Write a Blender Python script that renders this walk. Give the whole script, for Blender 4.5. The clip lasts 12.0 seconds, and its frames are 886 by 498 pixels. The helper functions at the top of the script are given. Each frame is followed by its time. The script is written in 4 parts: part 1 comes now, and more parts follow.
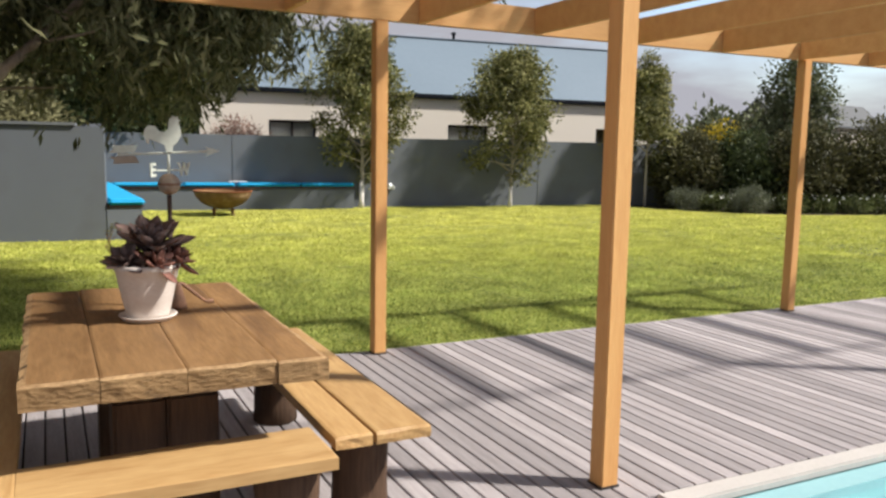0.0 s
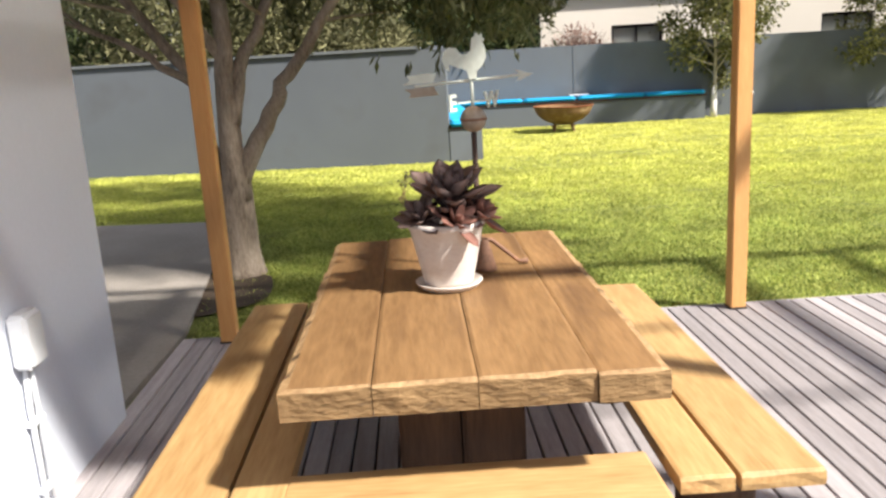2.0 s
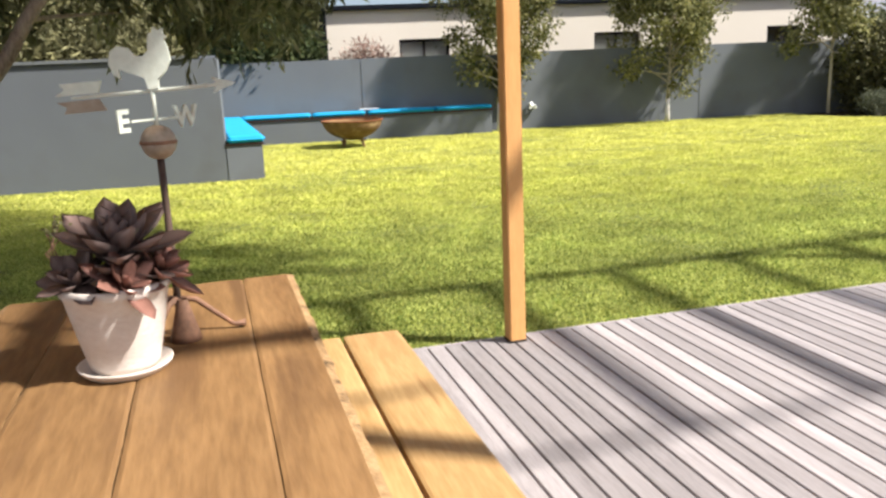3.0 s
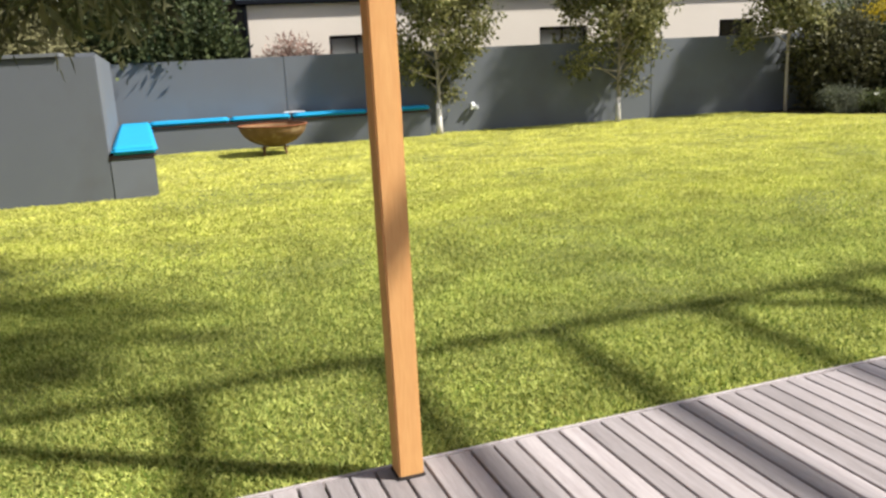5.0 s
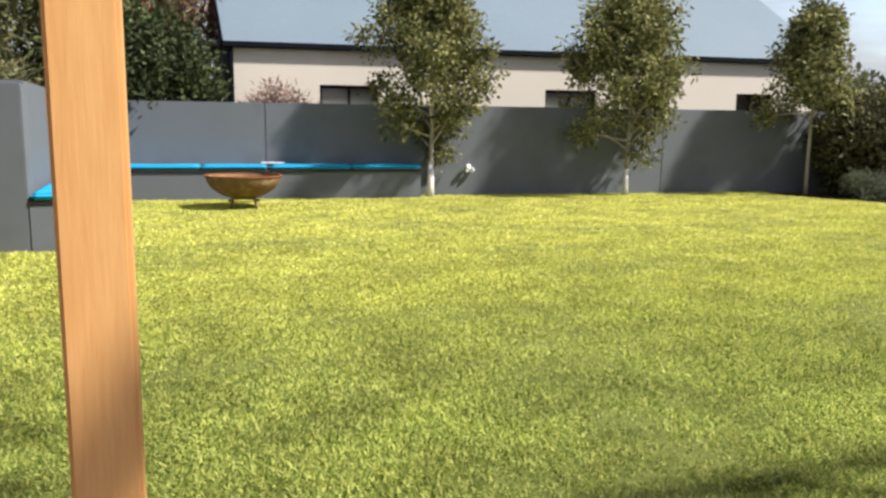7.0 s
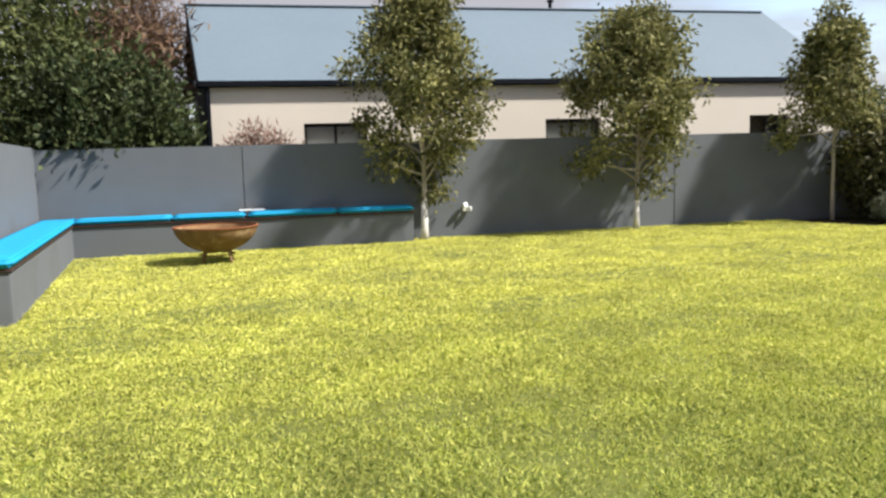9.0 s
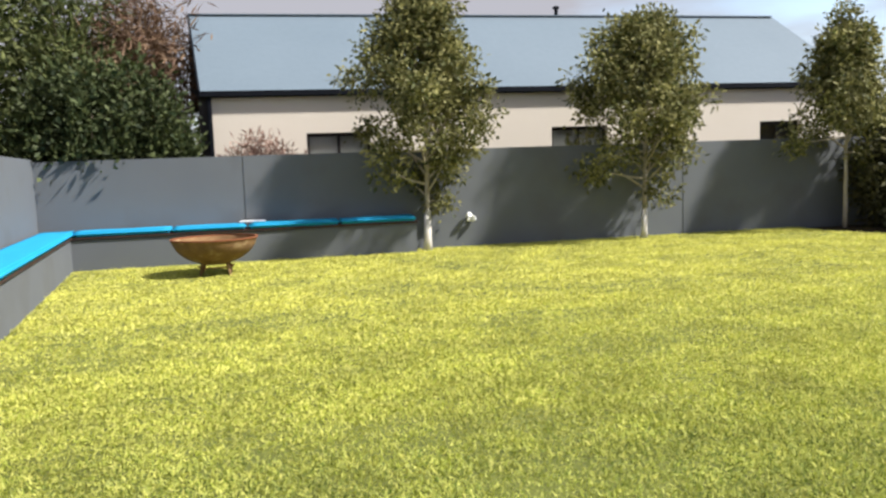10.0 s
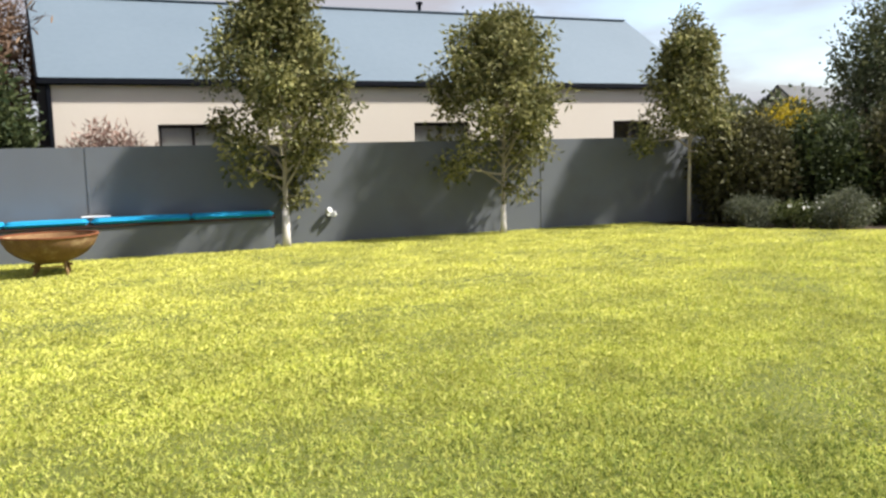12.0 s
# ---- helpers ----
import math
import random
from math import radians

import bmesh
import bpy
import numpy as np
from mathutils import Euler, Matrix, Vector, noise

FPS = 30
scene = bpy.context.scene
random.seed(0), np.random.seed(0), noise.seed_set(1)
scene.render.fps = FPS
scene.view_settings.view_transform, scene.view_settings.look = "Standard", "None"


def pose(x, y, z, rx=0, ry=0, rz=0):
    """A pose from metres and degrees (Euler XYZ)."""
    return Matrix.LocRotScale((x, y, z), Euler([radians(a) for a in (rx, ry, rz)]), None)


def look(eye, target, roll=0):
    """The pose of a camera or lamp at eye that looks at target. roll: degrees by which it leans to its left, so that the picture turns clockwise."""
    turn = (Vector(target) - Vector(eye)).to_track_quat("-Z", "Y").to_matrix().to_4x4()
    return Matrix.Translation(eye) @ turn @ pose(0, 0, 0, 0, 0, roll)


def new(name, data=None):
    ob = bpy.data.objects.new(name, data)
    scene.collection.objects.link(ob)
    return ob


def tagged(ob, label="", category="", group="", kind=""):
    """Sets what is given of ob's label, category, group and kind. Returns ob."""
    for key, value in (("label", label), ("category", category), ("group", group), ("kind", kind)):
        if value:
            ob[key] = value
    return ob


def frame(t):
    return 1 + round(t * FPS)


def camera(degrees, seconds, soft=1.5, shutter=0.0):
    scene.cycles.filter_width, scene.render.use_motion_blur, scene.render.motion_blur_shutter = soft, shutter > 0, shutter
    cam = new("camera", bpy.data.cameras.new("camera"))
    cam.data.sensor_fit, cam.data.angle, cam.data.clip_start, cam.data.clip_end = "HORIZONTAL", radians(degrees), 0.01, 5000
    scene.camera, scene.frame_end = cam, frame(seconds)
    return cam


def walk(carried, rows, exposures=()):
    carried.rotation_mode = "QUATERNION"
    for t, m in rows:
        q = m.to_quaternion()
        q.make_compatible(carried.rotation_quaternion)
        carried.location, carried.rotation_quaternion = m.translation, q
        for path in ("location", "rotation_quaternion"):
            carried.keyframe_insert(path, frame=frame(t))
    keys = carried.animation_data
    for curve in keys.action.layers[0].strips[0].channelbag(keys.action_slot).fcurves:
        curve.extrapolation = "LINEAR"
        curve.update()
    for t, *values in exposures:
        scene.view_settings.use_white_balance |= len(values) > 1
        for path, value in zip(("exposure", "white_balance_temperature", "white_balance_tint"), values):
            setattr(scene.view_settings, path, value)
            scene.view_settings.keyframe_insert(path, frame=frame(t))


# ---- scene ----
cam = camera(58.4, 12.0, soft=2.6)
PATH = [
    (0, (-0.507, 0.091, 1.508), (0.192, 1.948, 1.259), 1.0),
    (0.5, (-0.525, 0.291, 1.557), (-0.089, 2.222, 1.271), -2.1),
    (1, (-0.557, 0.449, 1.565), (-0.344, 2.411, 1.242), -3.9),
    (1.5, (-0.427, 0.668, 1.563), (-0.54, 2.63, 1.192), -2.7),
    (2, (-0.319, 0.931, 1.537), (-0.468, 2.873, 1.082), -3.3),
    (2.5, (-0.24, 1.261, 1.513), (-0.104, 3.203, 1.055), -3.3),
    (3, (-0.024, 1.561, 1.5), (0.312, 3.482, 1.054), -2.5),
    (3.5, (0.116, 1.929, 1.482), (0.537, 3.817, 0.971), -3.9),
    (5.5, (0.829, 3.405, 1.424), (1.273, 5.31, 1.007), -2.6),
    (6, (0.999, 3.819, 1.382), (1.356, 5.75, 1.002), -2.2),
    (6.5, (1.12, 4.169, 1.403), (1.516, 6.097, 1.045), -1.7),
    (7, (1.295, 4.470, 1.376), (1.751, 6.392, 1.069), 0.6),
    (7.5, (1.390, 4.810, 1.352), (1.786, 6.755, 1.105), -0.1),
    (9.5, (1.928, 5.853, 1.449), (2.375, 7.79, 1.232), -2.0),
    (10, (2.007, 5.904, 1.439), (2.417, 7.851, 1.236), -2.1),
    (10.5, (2.072, 5.928, 1.404), (2.32, 7.901, 1.192), -2.2),
    (11, (2.118, 5.934, 1.399), (2.309, 7.912, 1.168), -2.4),
    (11.5, (2.179, 5.923, 1.408), (2.509, 7.883, 1.181), -2.2),
    (12, (2.298, 5.923, 1.438), (3.006, 7.78, 1.212), -1.5),
]
EXPOSURES = ((0, 0.64), (0.5, 0.92), (1, 1.10), (1.5, 1.18), (2.5, 1.28), (3, 1.16), (3.5, 1.0), (5.5, 0.92), (7, 0.86), (7.5, 0.70), (9.5, 0.90), (10.5, 0.79), (11.5, 0.88), (12, 0.97))
walk(cam, [(t, look(eye, target, roll)) for t, eye, target, roll in PATH], EXPOSURES)

# ---- light ----
SUN_EL, SUN_TRAVEL = radians(46.6), Vector((-0.90, 0.436))
world = bpy.data.worlds.new("sky")
scene.world = world
world.use_nodes = True
wn, wl = world.node_tree.nodes, world.node_tree.links
sky = wn.new("ShaderNodeTexSky")
sky.sky_type = "NISHITA"
sky.sun_disc = False
sky.sun_elevation = SUN_EL
sky.sun_rotation = math.atan2(-SUN_TRAVEL.x, -SUN_TRAVEL.y)
sky.air_density, sky.dust_density, sky.ozone_density = 1.0, 0.7, 1.0
geo = wn.new("ShaderNodeTexCoord")
cl = wn.new("ShaderNodeTexNoise")
cl.inputs["Scale"].default_value, cl.inputs["Detail"].default_value = 2.2, 6
mapc = wn.new("ShaderNodeMapping")
mapc.inputs["Scale"].default_value = (1, 1, 3.5)
wl.new(geo.outputs["Generated"], mapc.inputs[0])
wl.new(mapc.outputs[0], cl.inputs["Vector"])
rampc = wn.new("ShaderNodeValToRGB")
rampc.color_ramp.elements[0].position, rampc.color_ramp.elements[1].position = 0.24, 0.50
wl.new(cl.outputs["Fac"], rampc.inputs[0])
mixc = wn.new("ShaderNodeMix")
mixc.data_type = "RGBA"
wl.new(rampc.outputs[0], mixc.inputs["Factor"])
wl.new(sky.outputs[0], mixc.inputs["A"])
mixc.inputs["B"].default_value = (1.85, 1.85, 2.06, 1)
bgn = wn["Background"]
bgn.inputs["Strength"].default_value = 0.16
wl.new(mixc.outputs["Result"], bgn.inputs[0])
sun = new("sun", bpy.data.lights.new("sun", "SUN"))
sun.data.energy, sun.data.angle, sun.data.color = 4.7, radians(3.0), (1.0, 0.95, 0.88)
hor = math.cos(SUN_EL)
tr = SUN_TRAVEL.normalized()
sun.matrix_world = look((0, 0, 30), Vector((0, 0, 30)) + Vector((tr.x * hor, tr.y * hor, -math.sin(SUN_EL))))


# ---- materials ----
def mat(name, col, rough=0.8, spread=0.15, scale=6.0, fine=60.0, bump=0.2, stretch=(1, 1, 1), col2=None, vary=0.0,
        island=0.0, metal=0.0, spec=0.3, coord="Object", trans=0.0, stain=None, bump_dist=0.01):
    """A surface with two scales of variation, fine relief, optional per-object or per-island variation and stains."""
    m = bpy.data.materials.new(name)
    m.use_nodes = True
    n, l = m.node_tree.nodes, m.node_tree.links
    b = n["Principled BSDF"]
    b.inputs["Roughness"].default_value = rough
    b.inputs["Metallic"].default_value = metal
    b.inputs["Specular IOR Level"].default_value = spec
    tc = n.new("ShaderNodeTexCoord")
    mp = n.new("ShaderNodeMapping")
    mp.inputs["Scale"].default_value = stretch
    l.new(tc.outputs[coord], mp.inputs[0])
    shift = mp.outputs[0]
    oi = n.new("ShaderNodeObjectInfo")
    if vary:
        add = n.new("ShaderNodeVectorMath")
        add.operation = "MULTIPLY_ADD"
        comb = n.new("ShaderNodeCombineXYZ")
        for k in range(3):
            l.new(oi.outputs["Random"], comb.inputs[k])
        l.new(comb.outputs[0], add.inputs[0])
        add.inputs[1].default_value = (37, 53, 71)
        l.new(mp.outputs[0], add.inputs[2])
        shift = add.outputs[0]
    big, small = n.new("ShaderNodeTexNoise"), n.new("ShaderNodeTexNoise")
    big.inputs["Scale"].default_value, big.inputs["Detail"].default_value = scale, 5
    small.inputs["Scale"].default_value, small.inputs["Detail"].default_value = fine, 4
    l.new(shift, big.inputs["Vector"]), l.new(shift, small.inputs["Vector"])
    c2 = col2 or tuple(c * 0.6 for c in col)
    ramp = n.new("ShaderNodeValToRGB")
    ramp.color_ramp.elements[0].position, ramp.color_ramp.elements[1].position = 0.5 - 0.25, 0.5 + 0.25
    ramp.color_ramp.elements[0].color, ramp.color_ramp.elements[1].color = (*c2, 1), (*col, 1)
    mixf = n.new("ShaderNodeMath")
    mixf.operation = "MULTIPLY_ADD"
    mixf.inputs[1].default_value = 0.45
    half = n.new("ShaderNodeMath")
    half.operation = "MULTIPLY"
    half.inputs[1].default_value = 0.55
    l.new(big.outputs["Fac"], half.inputs[0])
    l.new(small.outputs["Fac"], mixf.inputs[0]), l.new(half.outputs[0], mixf.inputs[2])
    l.new(mixf.outputs[0], ramp.inputs[0])
    out = ramp.outputs[0]
    hsv = n.new("ShaderNodeHueSaturation")
    l.new(out, hsv.inputs["Color"])
    out = hsv.outputs[0]
    val = None
    if vary or island:
        src = oi.outputs["Random"]
        if island:
            gi = n.new("ShaderNodeNewGeometry")
            src = gi.outputs["Random Per Island"]
        amount = vary or island
        rng = n.new("ShaderNodeMapRange")
        rng.inputs["To Min"].default_value, rng.inputs["To Max"].default_value = 1 - amount, 1 + amount
        l.new(src, rng.inputs["Value"])
        l.new(rng.outputs[0], hsv.inputs["Value"])
        val = src
    if stain:
        st = n.new("ShaderNodeTexNoise")
        st.inputs["Scale"].default_value, st.inputs["Detail"].default_value = stain[1], 6
        l.new(shift, st.inputs["Vector"])
        sr = n.new("ShaderNodeValToRGB")
        sr.color_ramp.elements[0].position, sr.color_ramp.elements[1].position = stain[2], stain[2] + 0.12
        l.new(st.outputs["Fac"], sr.inputs[0])
        mx = n.new("ShaderNodeMix")
        mx.data_type = "RGBA"
        l.new(sr.outputs[0], mx.inputs["Factor"])
        l.new(out, mx.inputs["A"])
        mx.inputs["B"].default_value = (*stain[0], 1)
        out = mx.outputs["Result"]
    l.new(out, b.inputs["Base Color"])
    if bump:
        bp = n.new("ShaderNodeBump")
        bp.inputs["Strength"].default_value, bp.inputs["Distance"].default_value = bump, bump_dist
        l.new(mixf.outputs[0], bp.inputs["Height"])
        l.new(bp.outputs[0], b.inputs["Normal"])
    if trans:
        tl = n.new("ShaderNodeBsdfTranslucent")
        l.new(out, tl.inputs["Color"])
        ms = n.new("ShaderNodeMixShader")
        ms.inputs[0].default_value = trans
        l.new(b.outputs[0], ms.inputs[1]), l.new(tl.outputs[0], ms.inputs[2])
        l.new(ms.outputs[0], n["Material Output"].inputs["Surface"])
    return m


def leaf_mat(name, col, col2, amount=0.45, trans=0.3, rough=0.6):
    """Leaves: two greens mixed leaf by leaf, a little light coming through."""
    m = bpy.data.materials.new(name)
    m.use_nodes = True
    n, l = m.node_tree.nodes, m.node_tree.links
    b = n["Principled BSDF"]
    b.inputs["Roughness"].default_value, b.inputs["Specular IOR Level"].default_value = rough, 0.2
    gi = n.new("ShaderNodeNewGeometry")
    ramp = n.new("ShaderNodeValToRGB")
    ramp.color_ramp.elements[0].color, ramp.color_ramp.elements[1].color = (*col, 1), (*col2, 1)
    l.new(gi.outputs["Random Per Island"], ramp.inputs[0])
    tc, ns = n.new("ShaderNodeTexCoord"), n.new("ShaderNodeTexNoise")
    ns.inputs["Scale"].default_value, ns.inputs["Detail"].default_value = 1.6, 3
    l.new(tc.outputs["Object"], ns.inputs["Vector"])
    rng = n.new("ShaderNodeMapRange")
    rng.inputs["From Min"].default_value, rng.inputs["From Max"].default_value = 0.3, 0.7
    rng.inputs["To Min"].default_value, rng.inputs["To Max"].default_value = 1 - amount, 1 + amount
    l.new(ns.outputs["Fac"], rng.inputs["Value"])
    hsv = n.new("ShaderNodeHueSaturation")
    l.new(ramp.outputs[0], hsv.inputs["Color"]), l.new(rng.outputs[0], hsv.inputs["Value"])
    l.new(hsv.outputs[0], b.inputs["Base Color"])
    tl = n.new("ShaderNodeBsdfTranslucent")
    l.new(hsv.outputs[0], tl.inputs["Color"])
    ms = n.new("ShaderNodeMixShader")
    ms.inputs[0].default_value = trans
    l.new(b.outputs[0], ms.inputs[1]), l.new(tl.outputs[0], ms.inputs[2])
    l.new(ms.outputs[0], n["Material Output"].inputs["Surface"])
    return m


M_POST = mat("oiled_pine", (0.68, 0.385, 0.15), 0.6, scale=2.0, fine=22, stretch=(6, 6, 0.5), col2=(0.52, 0.25, 0.085), vary=0.08, bump=0.12)
M_BEAM = mat("oiled_pine_beam", (0.69, 0.41, 0.17), 0.6, scale=2.0, fine=22, stretch=(0.5, 6, 6), col2=(0.50, 0.25, 0.085), vary=0.1, bump=0.12)
M_DECK = mat("weathered_deck", (0.41, 0.375, 0.375), 0.75, scale=3.0, fine=26, stretch=(9, 0.55, 9), col2=(0.21, 0.185, 0.185), vary=0.28, bump=0.35, bump_dist=0.004)
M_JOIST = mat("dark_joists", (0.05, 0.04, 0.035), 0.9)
M_TABLE = mat("sleeper_wood", (0.31, 0.178, 0.076), 0.6, scale=1.3, fine=11, stretch=(6, 0.8, 6), col2=(0.115, 0.058, 0.022), vary=0.14, bump=0.6, stain=((0.145, 0.078, 0.034), 1.5, 0.56), bump_dist=0.006)
M_EDGE = mat("hewn_edge", (0.34, 0.21, 0.095), 0.8, scale=5, fine=28, stretch=(1, 1, 3), col2=(0.13, 0.075, 0.032), bump=1.0, bump_dist=0.02, stain=((0.045, 0.026, 0.014), 11, 0.60))
M_RIM = mat("worn_rim", (0.46, 0.30, 0.15), 0.7, scale=16, fine=60, col2=(0.17, 0.095, 0.04), bump=0.9, stain=((0.06, 0.035, 0.018), 18, 0.58))
M_BENCH = mat("bench_wood", (0.52, 0.345, 0.155), 0.55, scale=1.8, fine=12, stretch=(7, 0.8, 7), col2=(0.29, 0.155, 0.055), vary=0.12, bump=0.3, stain=((0.25, 0.12, 0.04), 2.0, 0.66), bump_dist=0.005)
M_LEG = mat("dark_sleeper", (0.11, 0.062, 0.036), 0.8, scale=2, fine=14, stretch=(6, 6, 0.6), col2=(0.035, 0.02, 0.012), vary=0.2, bump=0.7)
M_WALL = mat("grey_paint", (0.152, 0.166, 0.186), 0.85, scale=0.9, fine=70, col2=(0.124, 0.135, 0.152), bump=0.2, stain=((0.128, 0.136, 0.148), 0.9, 0.54))
M_CAP = mat("grey_coping", (0.19, 0.20, 0.21), 0.8, scale=2, fine=60, col2=(0.14, 0.15, 0.155), bump=0.15)
M_WHITE = mat("white_render", (0.67, 0.70, 0.77), 0.85, scale=1.2, fine=55, col2=(0.61, 0.64, 0.71), bump=0.15)
M_PLASTIC = mat("white_plastic", (0.75, 0.76, 0.77), 0.45, scale=3, fine=40, col2=(0.68, 0.69, 0.70), bump=0.03)
M_CONC = mat("concrete", (0.33, 0.295, 0.26), 0.85, scale=1.3, fine=40, col2=(0.21, 0.185, 0.16), bump=0.3)
M_COPE = mat("pool_coping", (0.50, 0.47, 0.44), 0.8, scale=4, fine=60, col2=(0.40, 0.37, 0.345), bump=0.2)
M_POOL = mat("pool_plaster", (0.27, 0.46, 0.48), 0.7, scale=3, fine=30, col2=(0.22, 0.40, 0.43))
M_BLUE = mat("blue_canvas", (0.012, 0.33, 0.60), 0.75, scale=3, fine=90, col2=(0.008, 0.27, 0.50), bump=0.25, vary=0.05)
M_SLAB = mat("bench_timber", (0.075, 0.045, 0.04), 0.75, scale=3, fine=30, col2=(0.04, 0.025, 0.022), bump=0.3)
M_RUST = mat("rusted_steel", (0.31, 0.185, 0.085), 0.85, scale=5, fine=40, col2=(0.14, 0.075, 0.036), bump=0.5, stain=((0.37, 0.26, 0.14), 6, 0.55))
M_RUSTIN = mat("rust_rim", (0.26, 0.095, 0.04), 0.85, scale=6, fine=40, col2=(0.15, 0.05, 0.025), bump=0.4)
M_SOIL = mat("bed_soil", (0.085, 0.06, 0.04), 0.95, scale=3, fine=40, col2=(0.04, 0.028, 0.018), bump=0.8)
M_LAWN = mat("lawn_ground", (0.15, 0.165, 0.035), 0.95, scale=1.2, fine=16, col2=(0.075, 0.09, 0.02), bump=0.8, bump_dist=0.02)
M_HOUSE = mat("cream_plaster", (0.74, 0.68, 0.60), 0.85, scale=1.0, fine=50, col2=(0.68, 0.62, 0.54), bump=0.1)
M_ROOF = mat("blue_grey_roof", (0.152, 0.197, 0.240), 0.6, scale=0.5, fine=8, col2=(0.128, 0.170, 0.210), bump=0.05, vary=0.04)
M_FARROOF = mat("far_grey_roof", (0.10, 0.105, 0.11), 0.7, scale=0.8, fine=10, col2=(0.08, 0.084, 0.09), bump=0.1)
M_FASCIA = mat("black_fascia", (0.010, 0.012, 0.018), 0.6, scale=3, fine=30, spec=0.08)
M_DARK = mat("dark_frame_and_shade", (0.03, 0.025, 0.025), 0.5, scale=3, fine=30)
M_BLIND = mat("pale_blind", (0.55, 0.52, 0.49), 0.8, scale=2, fine=30, col2=(0.48, 0.45, 0.42))
M_BARK = mat("rough_bark", (0.50, 0.41, 0.32), 0.9, scale=3.5, fine=22, stretch=(3, 3, 0.8), col2=(0.10, 0.068, 0.045), bump=0.9, bump_dist=0.02)
M_PALEBARK = mat("pale_bark", (0.52, 0.47, 0.40), 0.85, scale=4, fine=30, stretch=(2, 2, 1), col2=(0.33, 0.28, 0.23), bump=0.4)
M_LIME = mat("white_trunk_paint", (0.76, 0.73, 0.70), 0.85, scale=5, fine=40, col2=(0.62, 0.58, 0.55), bump=0.3)
M_POT = mat("whitewashed_pot", (0.72, 0.66, 0.61), 0.75, scale=7, fine=50, stretch=(1, 1, 2.5), col2=(0.56, 0.48, 0.42), bump=0.4, stain=((0.50, 0.40, 0.33), 9, 0.66))
M_VERDI = mat("verdigris", (0.64, 0.67, 0.60), 0.65, scale=9, fine=60, col2=(0.44, 0.47, 0.40), metal=0.0, bump=0.3, stain=((0.34, 0.22, 0.13), 10, 0.62))
M_COPPER = mat("weathered_copper", (0.40, 0.34, 0.27), 0.5, scale=12, fine=60, col2=(0.22, 0.16, 0.11), metal=0.35, bump=0.2)
M_IRON = mat("rusty_iron", (0.34, 0.18, 0.11), 0.75, scale=12, fine=60, col2=(0.07, 0.045, 0.035), metal=0.2, bump=0.3)
M_ROD = mat("dark_iron", (0.12, 0.075, 0.055), 0.7, scale=12, fine=60, col2=(0.05, 0.035, 0.03), metal=0.2, bump=0.3)
M_SUCC = leaf_mat("succulent_leaf", (0.12, 0.082, 0.074), (0.23, 0.165, 0.145), 0.3, 0.08, 0.45)
M_SUCC2 = leaf_mat("succulent_pink", (0.28, 0.135, 0.10), (0.19, 0.10, 0.085), 0.3, 0.12, 0.45)
L_TREE = leaf_mat("street_tree_leaf", (0.050, 0.066, 0.019), (0.33, 0.31, 0.125), 0.35)
L_BIG = leaf_mat("drooping_leaf", (0.06, 0.073, 0.032), (0.31, 0.30, 0.17), 0.6, 0.42)
L_DARK = leaf_mat("dark_leaf", (0.020, 0.034, 0.013), (0.095, 0.115, 0.045), 0.55, 0.2)
L_OLIVE = leaf_mat("olive_leaf", (0.06, 0.062, 0.026), (0.23, 0.215, 0.105), 0.5, 0.25)
L_DRY = leaf_mat("dry_frond", (0.10, 0.055, 0.035), (0.24, 0.16, 0.10), 0.4, 0.15)
L_RED = leaf_mat("red_leaf", (0.20, 0.125, 0.10), (0.42, 0.30, 0.25), 0.4, 0.2)
L_SILVER = leaf_mat("silver_leaf", (0.085, 0.10, 0.062), (0.20, 0.21, 0.145), 0.3, 0.2)
L_HEDGE = leaf_mat("hedge_leaf", (0.045, 0.068, 0.022), (0.165, 0.18, 0.065), 0.5, 0.25)
L_BED = leaf_mat("bed_leaf", (0.040, 0.044, 0.020), (0.15, 0.14, 0.068), 0.45, 0.2)
L_YELLOW = leaf_mat("yellow_blossom", (0.30, 0.24, 0.02), (0.60, 0.46, 0.03), 0.3, 0.3)
L_FAR = leaf_mat("far_leaf", (0.07, 0.092, 0.045), (0.17, 0.18, 0.095), 0.4, 0.2)
# mid and far blade colours include the brighter look of grass at grazing view
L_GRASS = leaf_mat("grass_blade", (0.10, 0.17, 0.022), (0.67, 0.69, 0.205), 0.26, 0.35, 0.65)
L_GRASS_MID = leaf_mat("grass_blade_mid_lit", (0.32, 0.375, 0.05), (0.735, 0.72, 0.21), 0.22, 0.35, 0.65)
L_GRASS_FAR_LIT = leaf_mat("grass_blade_far_lit", (0.56, 0.575, 0.095), (0.82, 0.785, 0.25), 0.17, 0.35, 0.65)
L_WHITE = leaf_mat("white_flower", (0.7, 0.7, 0.65), (0.85, 0.84, 0.8), 0.1, 0.2)


def glass_mat(name, col, rough):
    m = bpy.data.materials.new(name)
    m.use_nodes = True
    b = m.node_tree.nodes["Principled BSDF"]
    b.inputs["Base Color"].default_value = (*col, 1)
    b.inputs["Roughness"].default_value = rough
    b.inputs["Transmission Weight"].default_value = 1
    b.inputs["IOR"].default_value = 1.33
    return m


